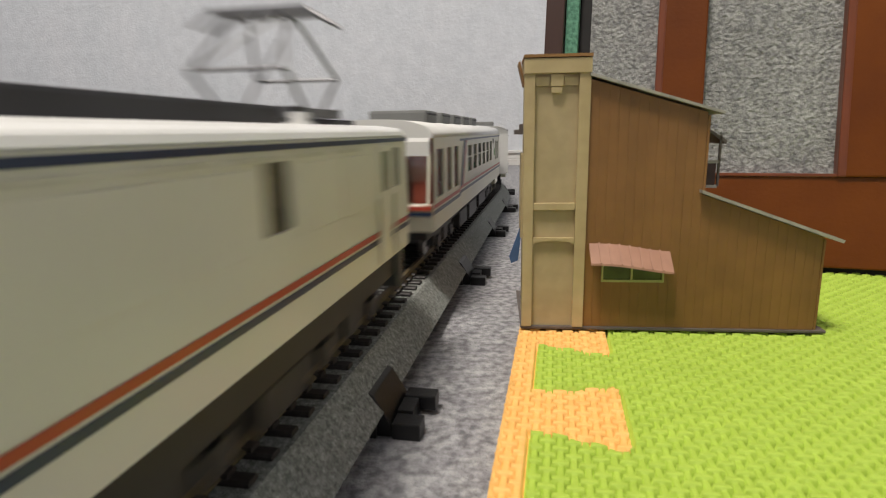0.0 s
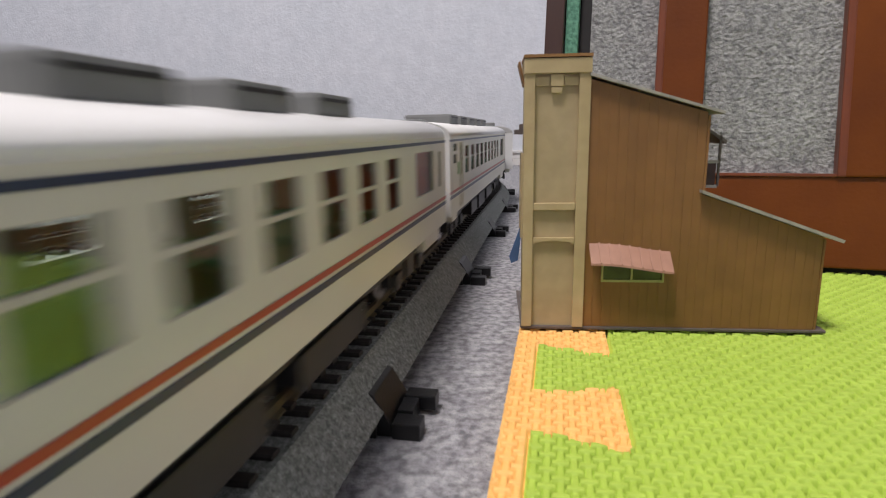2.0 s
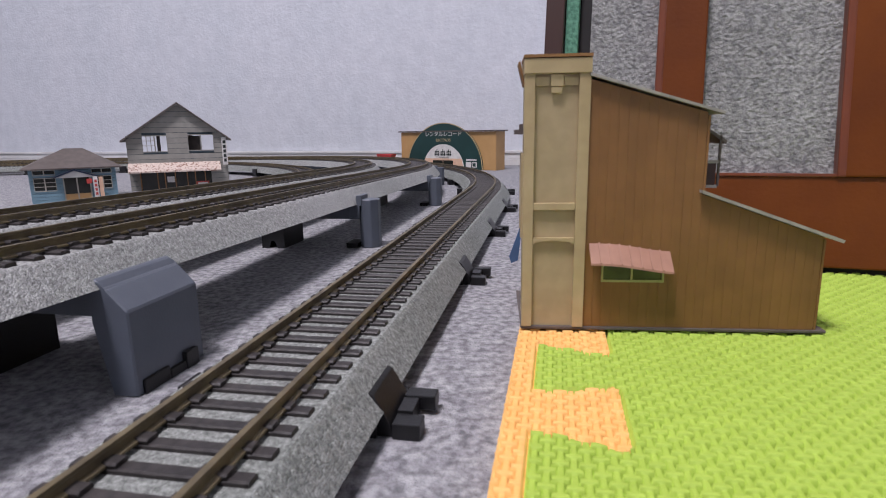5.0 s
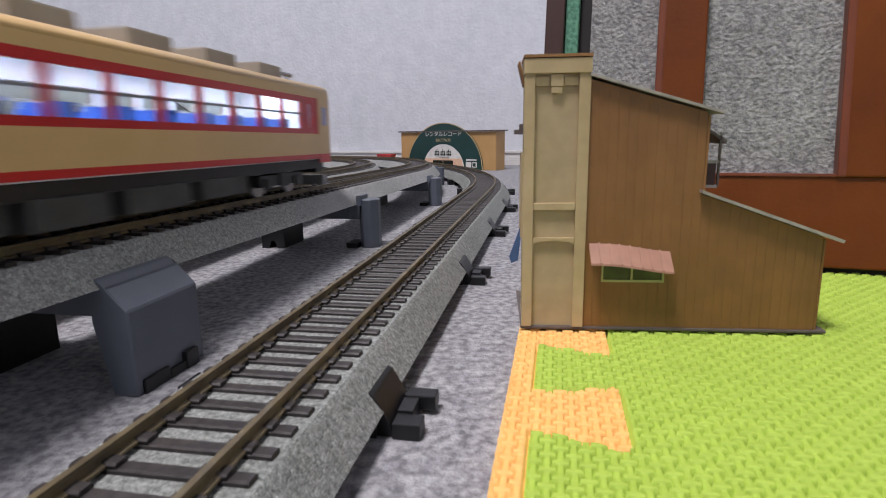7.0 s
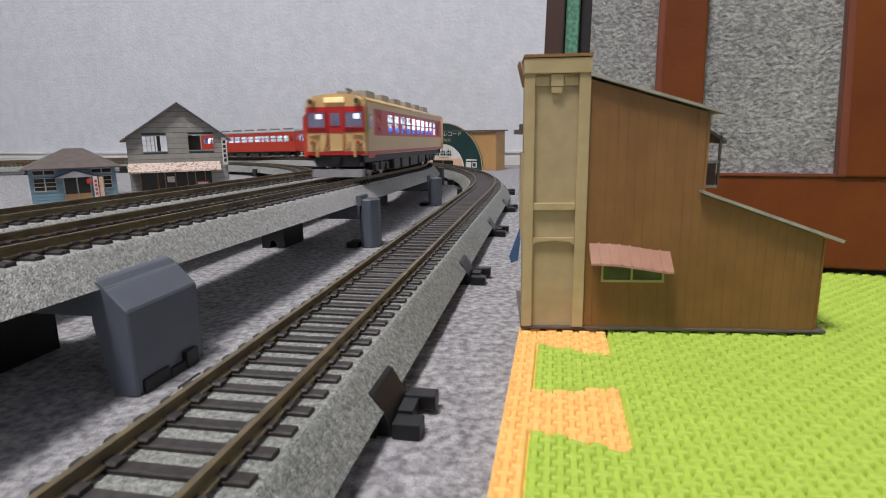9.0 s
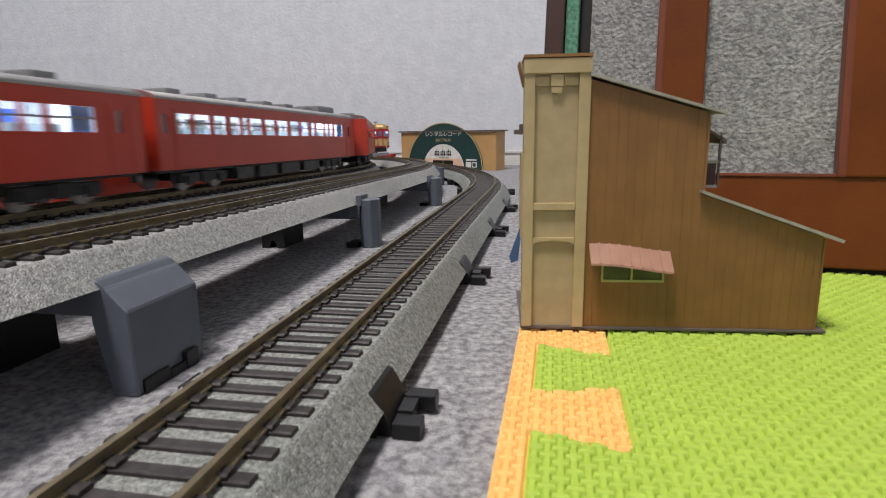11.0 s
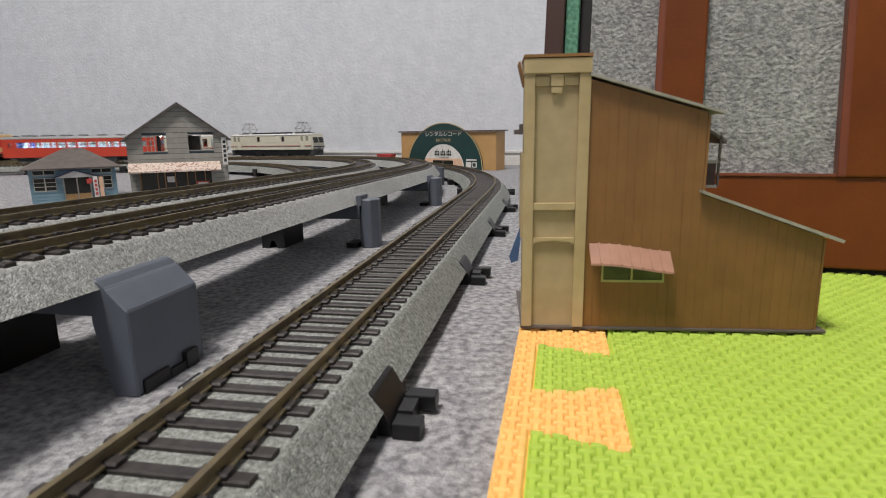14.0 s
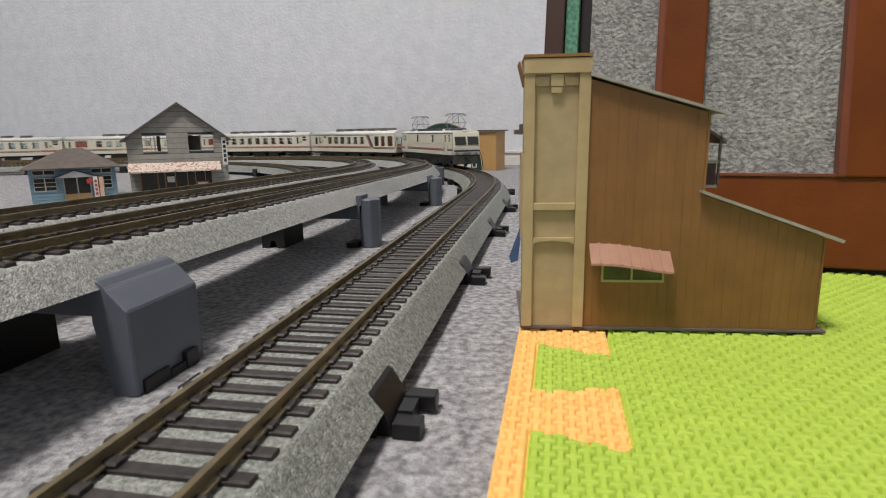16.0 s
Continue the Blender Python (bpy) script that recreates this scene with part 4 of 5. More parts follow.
def wheel_data():
    ring = [(0.0056 * math.cos(i * math.pi / 9), 0.0056 + 0.0056 * math.sin(i * math.pi / 9)) for i in range(18)]
    bm = prism(ring, "x", -0.001, 0.001)
    me = bpy.data.meshes.new("wheel")
    bmesh.ops.recalc_face_normals(bm, faces=bm.faces)
    bm.to_mesh(me)
    bm.free()
    me.materials.append(M["wheel"])
    return me


WHEEL = wheel_data()


def bogie(e, y, base=0.026):
    b = part("bogie", boxes((-0.0138, -0.0108, y - base * 0.72, y + base * 0.72, 0.0040, 0.0085), (0.0108, 0.0138, y - base * 0.72, y + base * 0.72, 0.0040, 0.0085), (-0.012, 0.012, y - 0.005, y + 0.005, 0.004, 0.0098),
                            (0.0135, 0.0148, y - base / 2 - 0.003, y - base / 2 + 0.003, 0.003, 0.0072), (0.0135, 0.0148, y + base / 2 - 0.003, y + base / 2 + 0.003, 0.003, 0.0072), (0.0135, 0.0146, y - 0.004, y + 0.004, 0.0035, 0.009), bevel=0.0003), M["underframe"], e)
    for dy in (-base / 2, base / 2):
        for x in (-0.0088, 0.0088):
            share("wheel", WHEEL, b, Matrix.Translation((x, y + dy, 0.0)))
    return b


def underside(e, L, boxlist, grey):
    part("underframe", boxes((-0.0150, 0.0150, -L / 2 + 0.002, L / 2 - 0.002, 0.0092, 0.0132)), M["underframe"], e)
    for y0, y1, z0, x0 in boxlist:
        for xa, xb in ((x0, 0.0158), (-0.0158, -x0)):
            part("equipment_box", boxes((xa, xb, y0, y1, z0, 0.0096), bevel=0.0004), grey, e)


def coupler(e, y):
    s = 1 if y > 0 else -1
    part("coupler", boxes((-0.0022, 0.0022, min(y, y + s * 0.0032), max(y, y + s * 0.0032), 0.0085, 0.0125)), M["underframe"], e)


def end_wall(e, y, z0, eave, top, material, half=HALF, t=0.0009):
    pts = [(half, z0), *arch(half, eave, top, power=2.4), (-half, z0)]
    s = 1 if y > 0 else -1
    return part("end_wall", prism(pts, "y", min(y, y - s * t), max(y, y - s * t)), material, e)


def panes(e, holes, material, half=HALF, sash=None, sash_mat=None):
    for h in holes:
        for sx in (-1, 1):
            x = (half - 0.0006) * sx
            w = part("window", boxes((x - 0.0001, x + 0.0001, h[0], h[1], h[2], h[3])), material, e)
            w.visible_shadow = False
            if sash and h[3] - h[2] > 0.007:
                z = h[2] + (h[3] - h[2]) * sash
                part("sash", boxes((x - 0.0002, x + 0.0004 if sx > 0 else x + 0.0002, h[0], h[1], z - 0.00035, z + 0.00035)), sash_mat, w)


def seats(e, y0, y1, pitch, material, z0=0.016, z1=0.0255):
    y = y0
    while y < y1:
        part("seat", boxes((-0.0160, -0.0045, y - 0.0018, y + 0.0018, z0, z1), (0.0045, 0.0160, y - 0.0018, y + 0.0018, z0, z1), (-0.0160, -0.0045, y - 0.0065, y + 0.0018, z0, z0 + 0.004), (0.0045, 0.0160, y - 0.0065, y + 0.0018, z0, z0 + 0.004)), material, e)
        y += pitch


# ---- ivory coaches ----
WL = 0.2620
EAVE, CROWN = 0.0416, 0.0474
SILL = 0.0127


def stripes(e, L, y0=None, y1=None):
    y0, y1 = (-L / 2 if y0 is None else y0), (L / 2 if y1 is None else y1)
    for z0, z1, m, lab in ((0.0209, 0.0219, "stripe_red", "thin red waist stripe"), (0.0191, 0.0202, "navy", "thin navy waist stripe"), (0.0398, 0.0406, "navy", "thin navy stripe under the roof")):
        for sx in (-1, 1):
            a, b = sorted((sx * (HALF + 0.00004), sx * (HALF + 0.00018)))
            part("stripe", boxes((a, b, y0, y1, z0, z1)), M[m], e, lab)


def ac_units(e, ys, L=0.0190, half=0.0105, z=0.0466, h=0.0044, material="ac_grey"):
    for y in ys:
        a = part("air_conditioner", boxes((-half, half, y - L / 2, y + L / 2, z - 0.0006, z + h), bevel=0.0010), M[material], e)
        part("grille", boxes((half - 0.0001, half + 0.0004, y - L * 0.4, y + L * 0.4, z + 0.0028, z + 0.0034), (-half - 0.0004, -half + 0.0001, y - L * 0.4, y + L * 0.4, z + 0.0028, z + 0.0034)), M["underframe"], a)


def ivory_coach():
    e = empty("passenger_coach", "ivory model coach with navy and red stripes and grey roof units", "model coach", group="ivory train")
    L = WL
    ends = (-0.1262, 0.1310)
    wins = [(-0.0879 + k * 0.0185, -0.0771 + k * 0.0185, 0.0260, 0.0375) for k in range(9)]
    big = (0.0880, 0.1110, 0.0258, 0.0378)
    small = [(-0.1185, -0.1100, 0.0362, 0.0390), (-0.1185, -0.1100, 0.0316, 0.0350), (-0.1012, -0.0978, 0.0262, 0.0380), (0.1195, 0.1235, 0.0258, 0.0372)]
    side_walls("side_wall", e, L, SILL, EAVE, [(0, M["ivory"])], wins + [big] + small, M["inside_green"], ends=ends)
    roof_part(e, L, EAVE, CROWN, M["roof_white"], label="smooth white roof", ends=ends)
    for y in ends:
        end_wall(e, y, SILL, EAVE, CROWN, M["roof_white"])
        coupler(e, y)
    panes(e, wins, M["glass"], sash=0.56, sash_mat=M["ivory_dark"])
    panes(e, [big], M["glass"])
    panes(e, small, M["glass_dark"])
    for sx in (-1, 1):
        a, b = sorted((sx * (HALF - 0.0001), sx * (HALF + 0.0003)))
        d = part("door", boxes((a, b, -0.1030, -0.1024, 0.0140, 0.0392), (a, b, -0.0968, -0.0962, 0.0140, 0.0392)), M["ivory_dark"], e)
        part("handrail", boxes((a, b, -0.1232, -0.1228, 0.018, 0.030)), M["roof_white"], d)
        part("emblem", boxes((a, b, -0.1085, -0.1040, 0.0272, 0.0318)), M["emblem_green"], e)
    part("partition", boxes((-0.0170, 0.0170, -0.0940, -0.0930, SILL, EAVE), (-0.0170, 0.0170, 0.0755, 0.0765, SILL, EAVE)), M["inside_red"], e)
    part("compartment", boxes((0.0140, 0.0160, 0.0765, 0.1160, SILL, EAVE), (-0.0160, -0.0140, 0.0765, 0.1160, SILL, EAVE)), M["inside_red"], e)
    part("floor", boxes((-0.0168, 0.0168, ends[0] + 0.001, ends[1] - 0.001, 0.0133, 0.0150)), M["inside_green"], e)
    seats(e, -0.083, 0.068, 0.0185, M["seat_green"])
    part("table", boxes((-0.004, 0.004, -0.08, 0.068, 0.015, 0.0270)), M["seat_green"], e)
    stripes(e, L, *ends)
    gangway = part("gangway", boxes((-0.0085, 0.0085, -0.1300, -0.1263, 0.0130, 0.0400), bevel=0.0006), M["roof_white"], e, "white folded gangway")
    for k in range(4):
        part("rib", boxes((-0.0090, 0.0090, -0.1306, -0.1299, 0.0160 + k * 0.0065, 0.0168 + k * 0.0065)), M["roof_white"], gangway)
    ac_units(e, (-0.0685, -0.0385, -0.0085, 0.0215, 0.0515))
    part("roof_vent", boxes((-0.004, 0.004, -0.112, -0.102, 0.0465, 0.0482), bevel=0.0005), M["ac_grey"], e)
    underside(e, 0.2360, [(-0.052, -0.030, 0.0030, 0.006), (-0.022, 0.006, 0.0024, 0.005), (0.016, 0.048, 0.0034, 0.006)], M["underframe"])
    for y0, y1, z0 in ((-0.118, -0.106, 0.0095), (0.100, 0.122, 0.0085)):
        part("step", boxes((0.0135, 0.0172, y0, y1, z0, 0.0123), bevel=0.0004), M["ivory"], e)
    for y in (-0.092, 0.092):
        bogie(e, y)
    return e


def observation_coach():
    """The end car: a raked glass end with a red saloon behind tall panes, at its -y end."""
    e = empty("observation_coach", "ivory model lounge coach with tall glazed end and red saloon", "model coach", group="ivory train")
    L = 0.2360
    tall = [(-0.1125, -0.1000, 0.0226, 0.0380), (-0.0930, -0.0835, 0.0226, 0.0380), (-0.0780, -0.0675, 0.0226, 0.0380)]
    wins = [(-0.0405 + k * 0.0185, -0.0290 + k * 0.0185, 0.0260, 0.0375) for k in range(6)]
    small = [(0.0690, 0.0770, 0.0358, 0.0388), (0.0855, 0.0883, 0.0250, 0.0375), (0.0893, 0.0921, 0.0250, 0.0375), (0.0965, 0.1045, 0.0252, 0.0370)]
    side_walls("side_wall", e, L, SILL, EAVE, [(0, M["ivory"])], tall + wins + small, M["inside_red"])
    roof_part(e, L, EAVE, CROWN, M["roof_white"], label="smooth white roof")
    end_wall(e, L / 2, SILL, EAVE, CROWN, M["roof_white"])
    nose = part("nose", prism([(-L / 2 - 0.0015, SILL), (-L / 2, SILL), (-L / 2, 0.0215), (-L / 2 - 0.0035, 0.0215)], "x", -HALF, HALF, bevel=0.0003), M["ivory"], e)
    part("stripe", boxes((-HALF, HALF, -L / 2 - 0.0038, -L / 2 - 0.0033, 0.0199, 0.0213)), M["stripe_red"], nose)
    part("stripe", boxes((-HALF, HALF, -L / 2 - 0.0035, -L / 2 - 0.0029, 0.0180, 0.0192)), M["navy"], nose)
    part("brow", prism([(-L / 2 - 0.0005, 0.0362), (-L / 2 + 0.001, 0.0362), (-L / 2 + 0.001, 0.0440), (-L / 2 - 0.0005, 0.0405)], "x", -HALF + 0.001, HALF - 0.001), M["roof_white"], e)
    g = part("end_glass", prism([(-L / 2 - 0.0034, 0.0216), (-L / 2 - 0.0031, 0.0216), (-L / 2 - 0.0002, 0.0361), (-L / 2 - 0.0005, 0.0361)], "x", -0.0170, 0.0170), M["glass"], e)
    g.visible_shadow = False
    for x in (-0.0172, -0.0004, 0.0165):
        part("end_pillar", prism([(-L / 2 - 0.0037, 0.0214), (-L / 2 - 0.0027, 0.0214), (-L / 2 + 0.0002, 0.0363), (-L / 2 - 0.0008, 0.0363)], "x", x, x + 0.0008), M["ivory"], e)
    for x in (-0.0165, 0.0110):
        part("saloon_curtain", boxes((x, x + 0.0055, -L / 2 + 0.003, -L / 2 + 0.0036, 0.0150, 0.0362)), M["inside_red"], e)
    part("saloon_wall", boxes((-0.0170, 0.0170, -0.0610, -0.0600, SILL, EAVE), (-0.012, 0.012, -0.0810, -0.0800, SILL, EAVE)), M["inside_red"], e)
    panes(e, tall, M["glass"])
    panes(e, wins, M["glass"], sash=0.56, sash_mat=M["ivory_dark"])
    panes(e, small, M["glass_dark"])
    for sx in (-1, 1):
        a, b = sorted((sx * (HALF + 0.00004), sx * (HALF + 0.00022)))
        part("slanted_band", prism([(-0.0640, 0.0219), (-0.0590, 0.0219), (-0.0485, 0.0398), (-0.0535, 0.0398)], "x", a, b), M["navy"], e)
        part("slanted_band", prism([(-0.0582, 0.0219), (-0.0562, 0.0219), (-0.0457, 0.0398), (-0.0477, 0.0398)], "x", a, b), M["stripe_red"], e)
    part("floor", boxes((-0.0168, 0.0168, -L / 2 + 0.001, L / 2 - 0.001, 0.0133, 0.0150)), M["inside_red"], e)
    for y in (-0.108, -0.098, -0.088):
        part("armchair", boxes((-0.0150, -0.0070, y - 0.003, y + 0.003, 0.015, 0.0205), (0.0070, 0.0150, y - 0.003, y + 0.003, 0.015, 0.0205), (-0.0150, -0.0070, y + 0.002, y + 0.0042, 0.015, 0.0255), (0.0070, 0.0150, y + 0.002, y + 0.0042, 0.015, 0.0255), bevel=0.0004), M["inside_red"], e)
    seats(e, -0.036, 0.062, 0.0185, M["seat_green"])
    stripes(e, L, -0.0640, L / 2)
    for sx in (-1, 1):
        a, b = sorted((sx * (HALF - 0.0001), sx * (HALF + 0.0003)))
        part("emblem", boxes((a, b, 0.0785, 0.0832, 0.0282, 0.0326)), M["emblem_green"], e)
    for sx in (-1, 1):
        a, b = sorted((sx * (HALF + 0.00004), sx * (HALF + 0.00018)))
        part("stripe", boxes((a, b, -L / 2, -0.0642, 0.0199, 0.0211)), M["stripe_red"], e)
        part("stripe", boxes((a, b, -L / 2, -0.0642, 0.0180, 0.0192)), M["navy"], e)
    ac_units(e, (-0.0815, -0.0515, -0.0215, 0.0085, 0.0385))
    underside(e, L, [(-0.052, -0.030, 0.0030, 0.006), (-0.022, 0.006, 0.0024, 0.005), (0.016, 0.048, 0.0034, 0.006)], M["underframe"])
    part("step", boxes((0.0135, 0.0172, 0.094, 0.112, 0.0085, 0.0126), bevel=0.0004), M["ivory"], e)
    for y in (-0.080, 0.080):
        bogie(e, y)
    for y in (-L / 2, L / 2):
        coupler(e, y)
    return e


def pantograph(e, y, z=0.0492):
    p = part("pantograph", boxes((-0.0100, 0.0100, y - 0.010, y - 0.0085, z, z + 0.0018), (-0.0100, 0.0100, y + 0.0085, y + 0.010, z, z + 0.0018), (-0.0100, -0.0088, y - 0.010, y + 0.010, z, z + 0.0016), (0.0088, 0.0100, y - 0.010, y + 0.010, z, z + 0.0016)), M["panto"], e, "raised grey pantograph")
    def strut(a, b, rad):
        bm = bmesh.new()
        part("arm", rod(bm, a, b, rad), M["panto"], p)
    for sy in (-1, 1):
        for sx in (-1, 1):
            x = 0.0085 * sx
            strut((x, y + sy * 0.004, z + 0.0015), (x * 1.05, y + sy * 0.0120, z + 0.0080), 0.0005)
            strut((x * 1.05, y + sy * 0.0120, z + 0.0080), (x * 0.55, y + sy * 0.002, z + 0.0188), 0.00042)
        strut((-0.009, y + sy * 0.0120, z + 0.0080), (0.009, y + sy * 0.0120, z + 0.0080), 0.0004)
        strut((-0.0085, y + sy * 0.0120, z + 0.0080), (0.0047, y + sy * 0.002, z + 0.0188), 0.0003)
    bm = boxes((-0.0095, 0.0095, y - 0.0036, y - 0.0020, z + 0.0186, z + 0.0196), (-0.0095, 0.0095, y + 0.0020, y + 0.0036, z + 0.0186, z + 0.0196))
    for sx in (-1, 1):
        for sy in (-1, 1):
            rod(bm, (sx * 0.0093, y + sy * 0.0028, z + 0.0191), (sx * 0.0135, y + sy * 0.0028, z + 0.0165), 0.0005)
    part("collector_head", bm, M["panto"], p)


def locomotive():
    e = empty("locomotive", "ivory model electric locomotive with raised pantographs", "model locomotive", group="ivory train")
    L = 0.1920
    wins = [(-0.0345, -0.0275, 0.0304, 0.0398), (0.0240, 0.0310, 0.0304, 0.0398)]
    cab = [(-0.0900, -0.0835, 0.0312, 0.0400), (0.0835, 0.0900, 0.0312, 0.0400)]
    side_walls("side_wall", e, L, 0.0155, 0.0424, [(0, M["ivory"])], wins + cab, M["inside_green"])
    panes(e, wins, M["glass_dark"])
    panes(e, cab, M["cab_pane"])
    part("machine_room", boxes((-0.0145, 0.0145, -0.070, 0.070, 0.013, 0.0375)), M["roof_gear"], e)
    roof = part("roof", prism([(HALF, 0.0424), (0.0174, 0.0438), (0.0160, 0.0444), (0.0115, 0.0450), (-0.0115, 0.0450), (-0.0160, 0.0444), (-0.0174, 0.0438), (-HALF, 0.0424)], "y", -L / 2 + 0.001, L / 2 - 0.001, bevel=0.0003), M["roof_white"], e)
    part("roof_gear", boxes((-0.0100, 0.0100, -0.046, 0.046, 0.0436, 0.0478), (-0.0085, 0.0085, -0.086, -0.048, 0.0436, 0.0462), (-0.0085, 0.0085, 0.048, 0.086, 0.0436, 0.0462), bevel=0.0006), M["roof_gear"], roof, "dark roof equipment")
    for x, y in ((0.0105, -0.052), (-0.0105, -0.052), (0.0105, 0.052), (-0.0105, 0.052), (0.0105, -0.085), (-0.0105, 0.085)):
        part("insulator", boxes((x - 0.0012, x + 0.0012, y - 0.0012, y + 0.0012, 0.0434, 0.0470), (x - 0.0018, x + 0.0018, y - 0.0018, y + 0.0018, 0.0446, 0.0454)), M["roof_white"], roof)
    for y in (-0.066, 0.063):
        pantograph(e, y, 0.0463)
    for z0, z1, m in ((0.0220, 0.0230, "stripe_red"), (0.0205, 0.0215, "navy"), (0.0413, 0.0421, "navy")):
        for sx in (-1, 1):
            a, b = sorted((sx * (HALF + 0.00004), sx * (HALF + 0.00018)))
            part("stripe", boxes((a, b, -L / 2, L / 2, z0, z1)), M[m], e)
    for sx in (-1, 1):
        a, b = sorted((sx * (HALF - 0.0001), sx * (HALF + 0.0004)))
        for y in (-0.0760, 0.0760):
            d = part("door", boxes((a, b, y - 0.004, y + 0.004, 0.0170, 0.0408), bevel=0.0001), M["ivory"], e)
            a2, b2 = sorted((sx * (HALF + 0.0004), sx * (HALF + 0.0006)))
            part("door_window", boxes((a2, b2, y - 0.0024, y + 0.0024, 0.0312, 0.0395)), M["cab_pane"], d)
            a3, b3 = sorted((sx * (HALF + 0.0004), sx * (HALF + 0.0010)))
            part("handrail", boxes((a3, b3, y - 0.0062, y - 0.0056, 0.0165, 0.0300), (a3, b3, y + 0.0056, y + 0.0062, 0.0165, 0.0300)), M["ivory_dark"], d)
        for y0, y1 in ((-0.066, -0.038), (-0.024, -0.010), (-0.007, 0.006), (0.009, 0.021), (0.034, 0.048), (0.051, 0.066)):
            part("filter_panel", boxes((a, b - 0.0002 if sx > 0 else b, y0, y1, 0.0290, 0.0392), bevel=0.0001), M["ivory"], e)
        for k in range(8):
            y = -0.058 + k * 0.0160
            part("louvre", boxes((a, b - 0.0001 * sx if sx > 0 else b, y - 0.006, y + 0.006, 0.0400, 0.0406)), M["ivory_dark"], e)
    for s in (-1, 1):
        y = s * L / 2
        f = part("cab_front", prism([(y, 0.0150), (y + s * 0.0028, 0.0160), (y + s * 0.0040, 0.0250), (y + s * 0.0012, 0.0415), (y, 0.0440)], "x", -HALF + 0.0006, HALF - 0.0006, bevel=0.0004), M["ivory"], e)
        for x in (-0.0155, 0.0012):
            part("windscreen", prism([(y + s * 0.0041, 0.0278), (y + s * 0.0047, 0.0278), (y + s * 0.0024, 0.0375), (y + s * 0.0018, 0.0375)], "x", x, x + 0.0143), M["dark_window"], f)
        part("front_stripe", prism([(y + s * 0.0040, 0.0195), (y + s * 0.0044, 0.0195), (y + s * 0.0046, 0.0215), (y + s * 0.0042, 0.0215)], "x", -HALF + 0.001, HALF - 0.001), M["navy"], f)
        part("number_plate", prism([(y + s * 0.0034, 0.0160), (y + s * 0.0040, 0.0160), (y + s * 0.0043, 0.0185), (y + s * 0.0037, 0.0185)], "x", -0.005, 0.005), M["panto"], f)
        for x in (-0.013, 0.013):
            lamp_b = boxes((x - 0.0013, x + 0.0013, min(y + s * 0.0030, y + s * 0.0049), max(y + s * 0.0030, y + s * 0.0049), 0.0158, 0.0184), bevel=0.0003)
            part("lamp", lamp_b, M["wheel"], f)
        part("skirt", boxes((-0.0160, 0.0160, min(y - s * 0.004, y + s * 0.0022), max(y - s * 0.004, y + s * 0.0022), 0.0045, 0.0148), bevel=0.0006), M["under_grey"], e)
        part("headlight", boxes((-0.0035, 0.0035, min(y - s * 0.002, y + s * 0.0012), max(y - s * 0.002, y + s * 0.0012), 0.0430, 0.0458), bevel=0.0005), M["roof_white"], f)
        coupler(e, y + s * 0.002)
    part("underframe", boxes((-0.0150, 0.0150, -L / 2 + 0.004, L / 2 - 0.004, 0.0085, 0.0154)), M["underframe"], e)
    for y in (-0.062, 0.0, 0.062):
        bogie(e, y, 0.028)
    for y in (-0.031, 0.031):
        part("equipment_box", boxes((-0.0152, 0.0152, y - 0.008, y + 0.008, 0.003, 0.0086), bevel=0.0004), M["underframe"], e)
    return e


# ---- two-tone railcars ----
CL = 0.2460


def lit_car(name, label, group, bands, wins, doors, roof_m, seat_m, top=0.0475, eaves=0.0388, L=CL, hem=0.0118, vents=None, body_m=None, under=None):
    e = empty(name, label, "model railcar", group=group)
    eave = eaves
    side_walls("side_wall", e, L, hem, eave, bands, wins + doors, M["inside_white"])
    roof_part(e, L, eave, top, roof_m)
    for y in (-L / 2, L / 2):
        end_wall(e, y, hem, eave, top, body_m)
        coupler(e, y)
    panes(e, wins, M["glass"], sash=0.55, sash_mat=M["vent"])
    panes(e, doors, M["glass_dark"])
    part("floor", boxes((-0.0168, 0.0168, -L / 2 + 0.001, L / 2 - 0.001, 0.0133, 0.0150)), M["inside_white"], e)
    seats(e, wins[0][0] + 0.006, wins[-1][1], wins[1][0] - wins[0][0] if len(wins) == 10 else 0.0155, seat_m, 0.0152, 0.0302 if len(wins) == 10 else 0.0290)
    part("ceiling_light", boxes((-0.0050, 0.0050, -L / 2 + 0.012, L / 2 - 0.012, eaves - 0.0016, eaves - 0.0008)), M["tube_light"], e, "lit interior ceiling strip")
    part("bulkhead", boxes((-0.017, 0.017, -L / 2 + 0.016, -L / 2 + 0.0168, 0.0133, eave), (-0.017, 0.017, L / 2 - 0.0168, L / 2 - 0.016, 0.0133, eave)), M["inside_white"], e)
    for y, l, w, h in vents or []:
        part("roof_vent", boxes((-w, w, y - l / 2, y + l / 2, top - 0.0012, top + h), bevel=0.0006), M["vent"] if under is None else under, e)
    underside(e, L, [(-0.058, -0.040, 0.0030, 0.006), (-0.034, -0.012, 0.0024, 0.005), (-0.006, 0.020, 0.0028, 0.006), (0.026, 0.052, 0.0034, 0.006)], M["under_grey"])
    for y in (-0.084, 0.084):
        bogie(e, y)
    return e


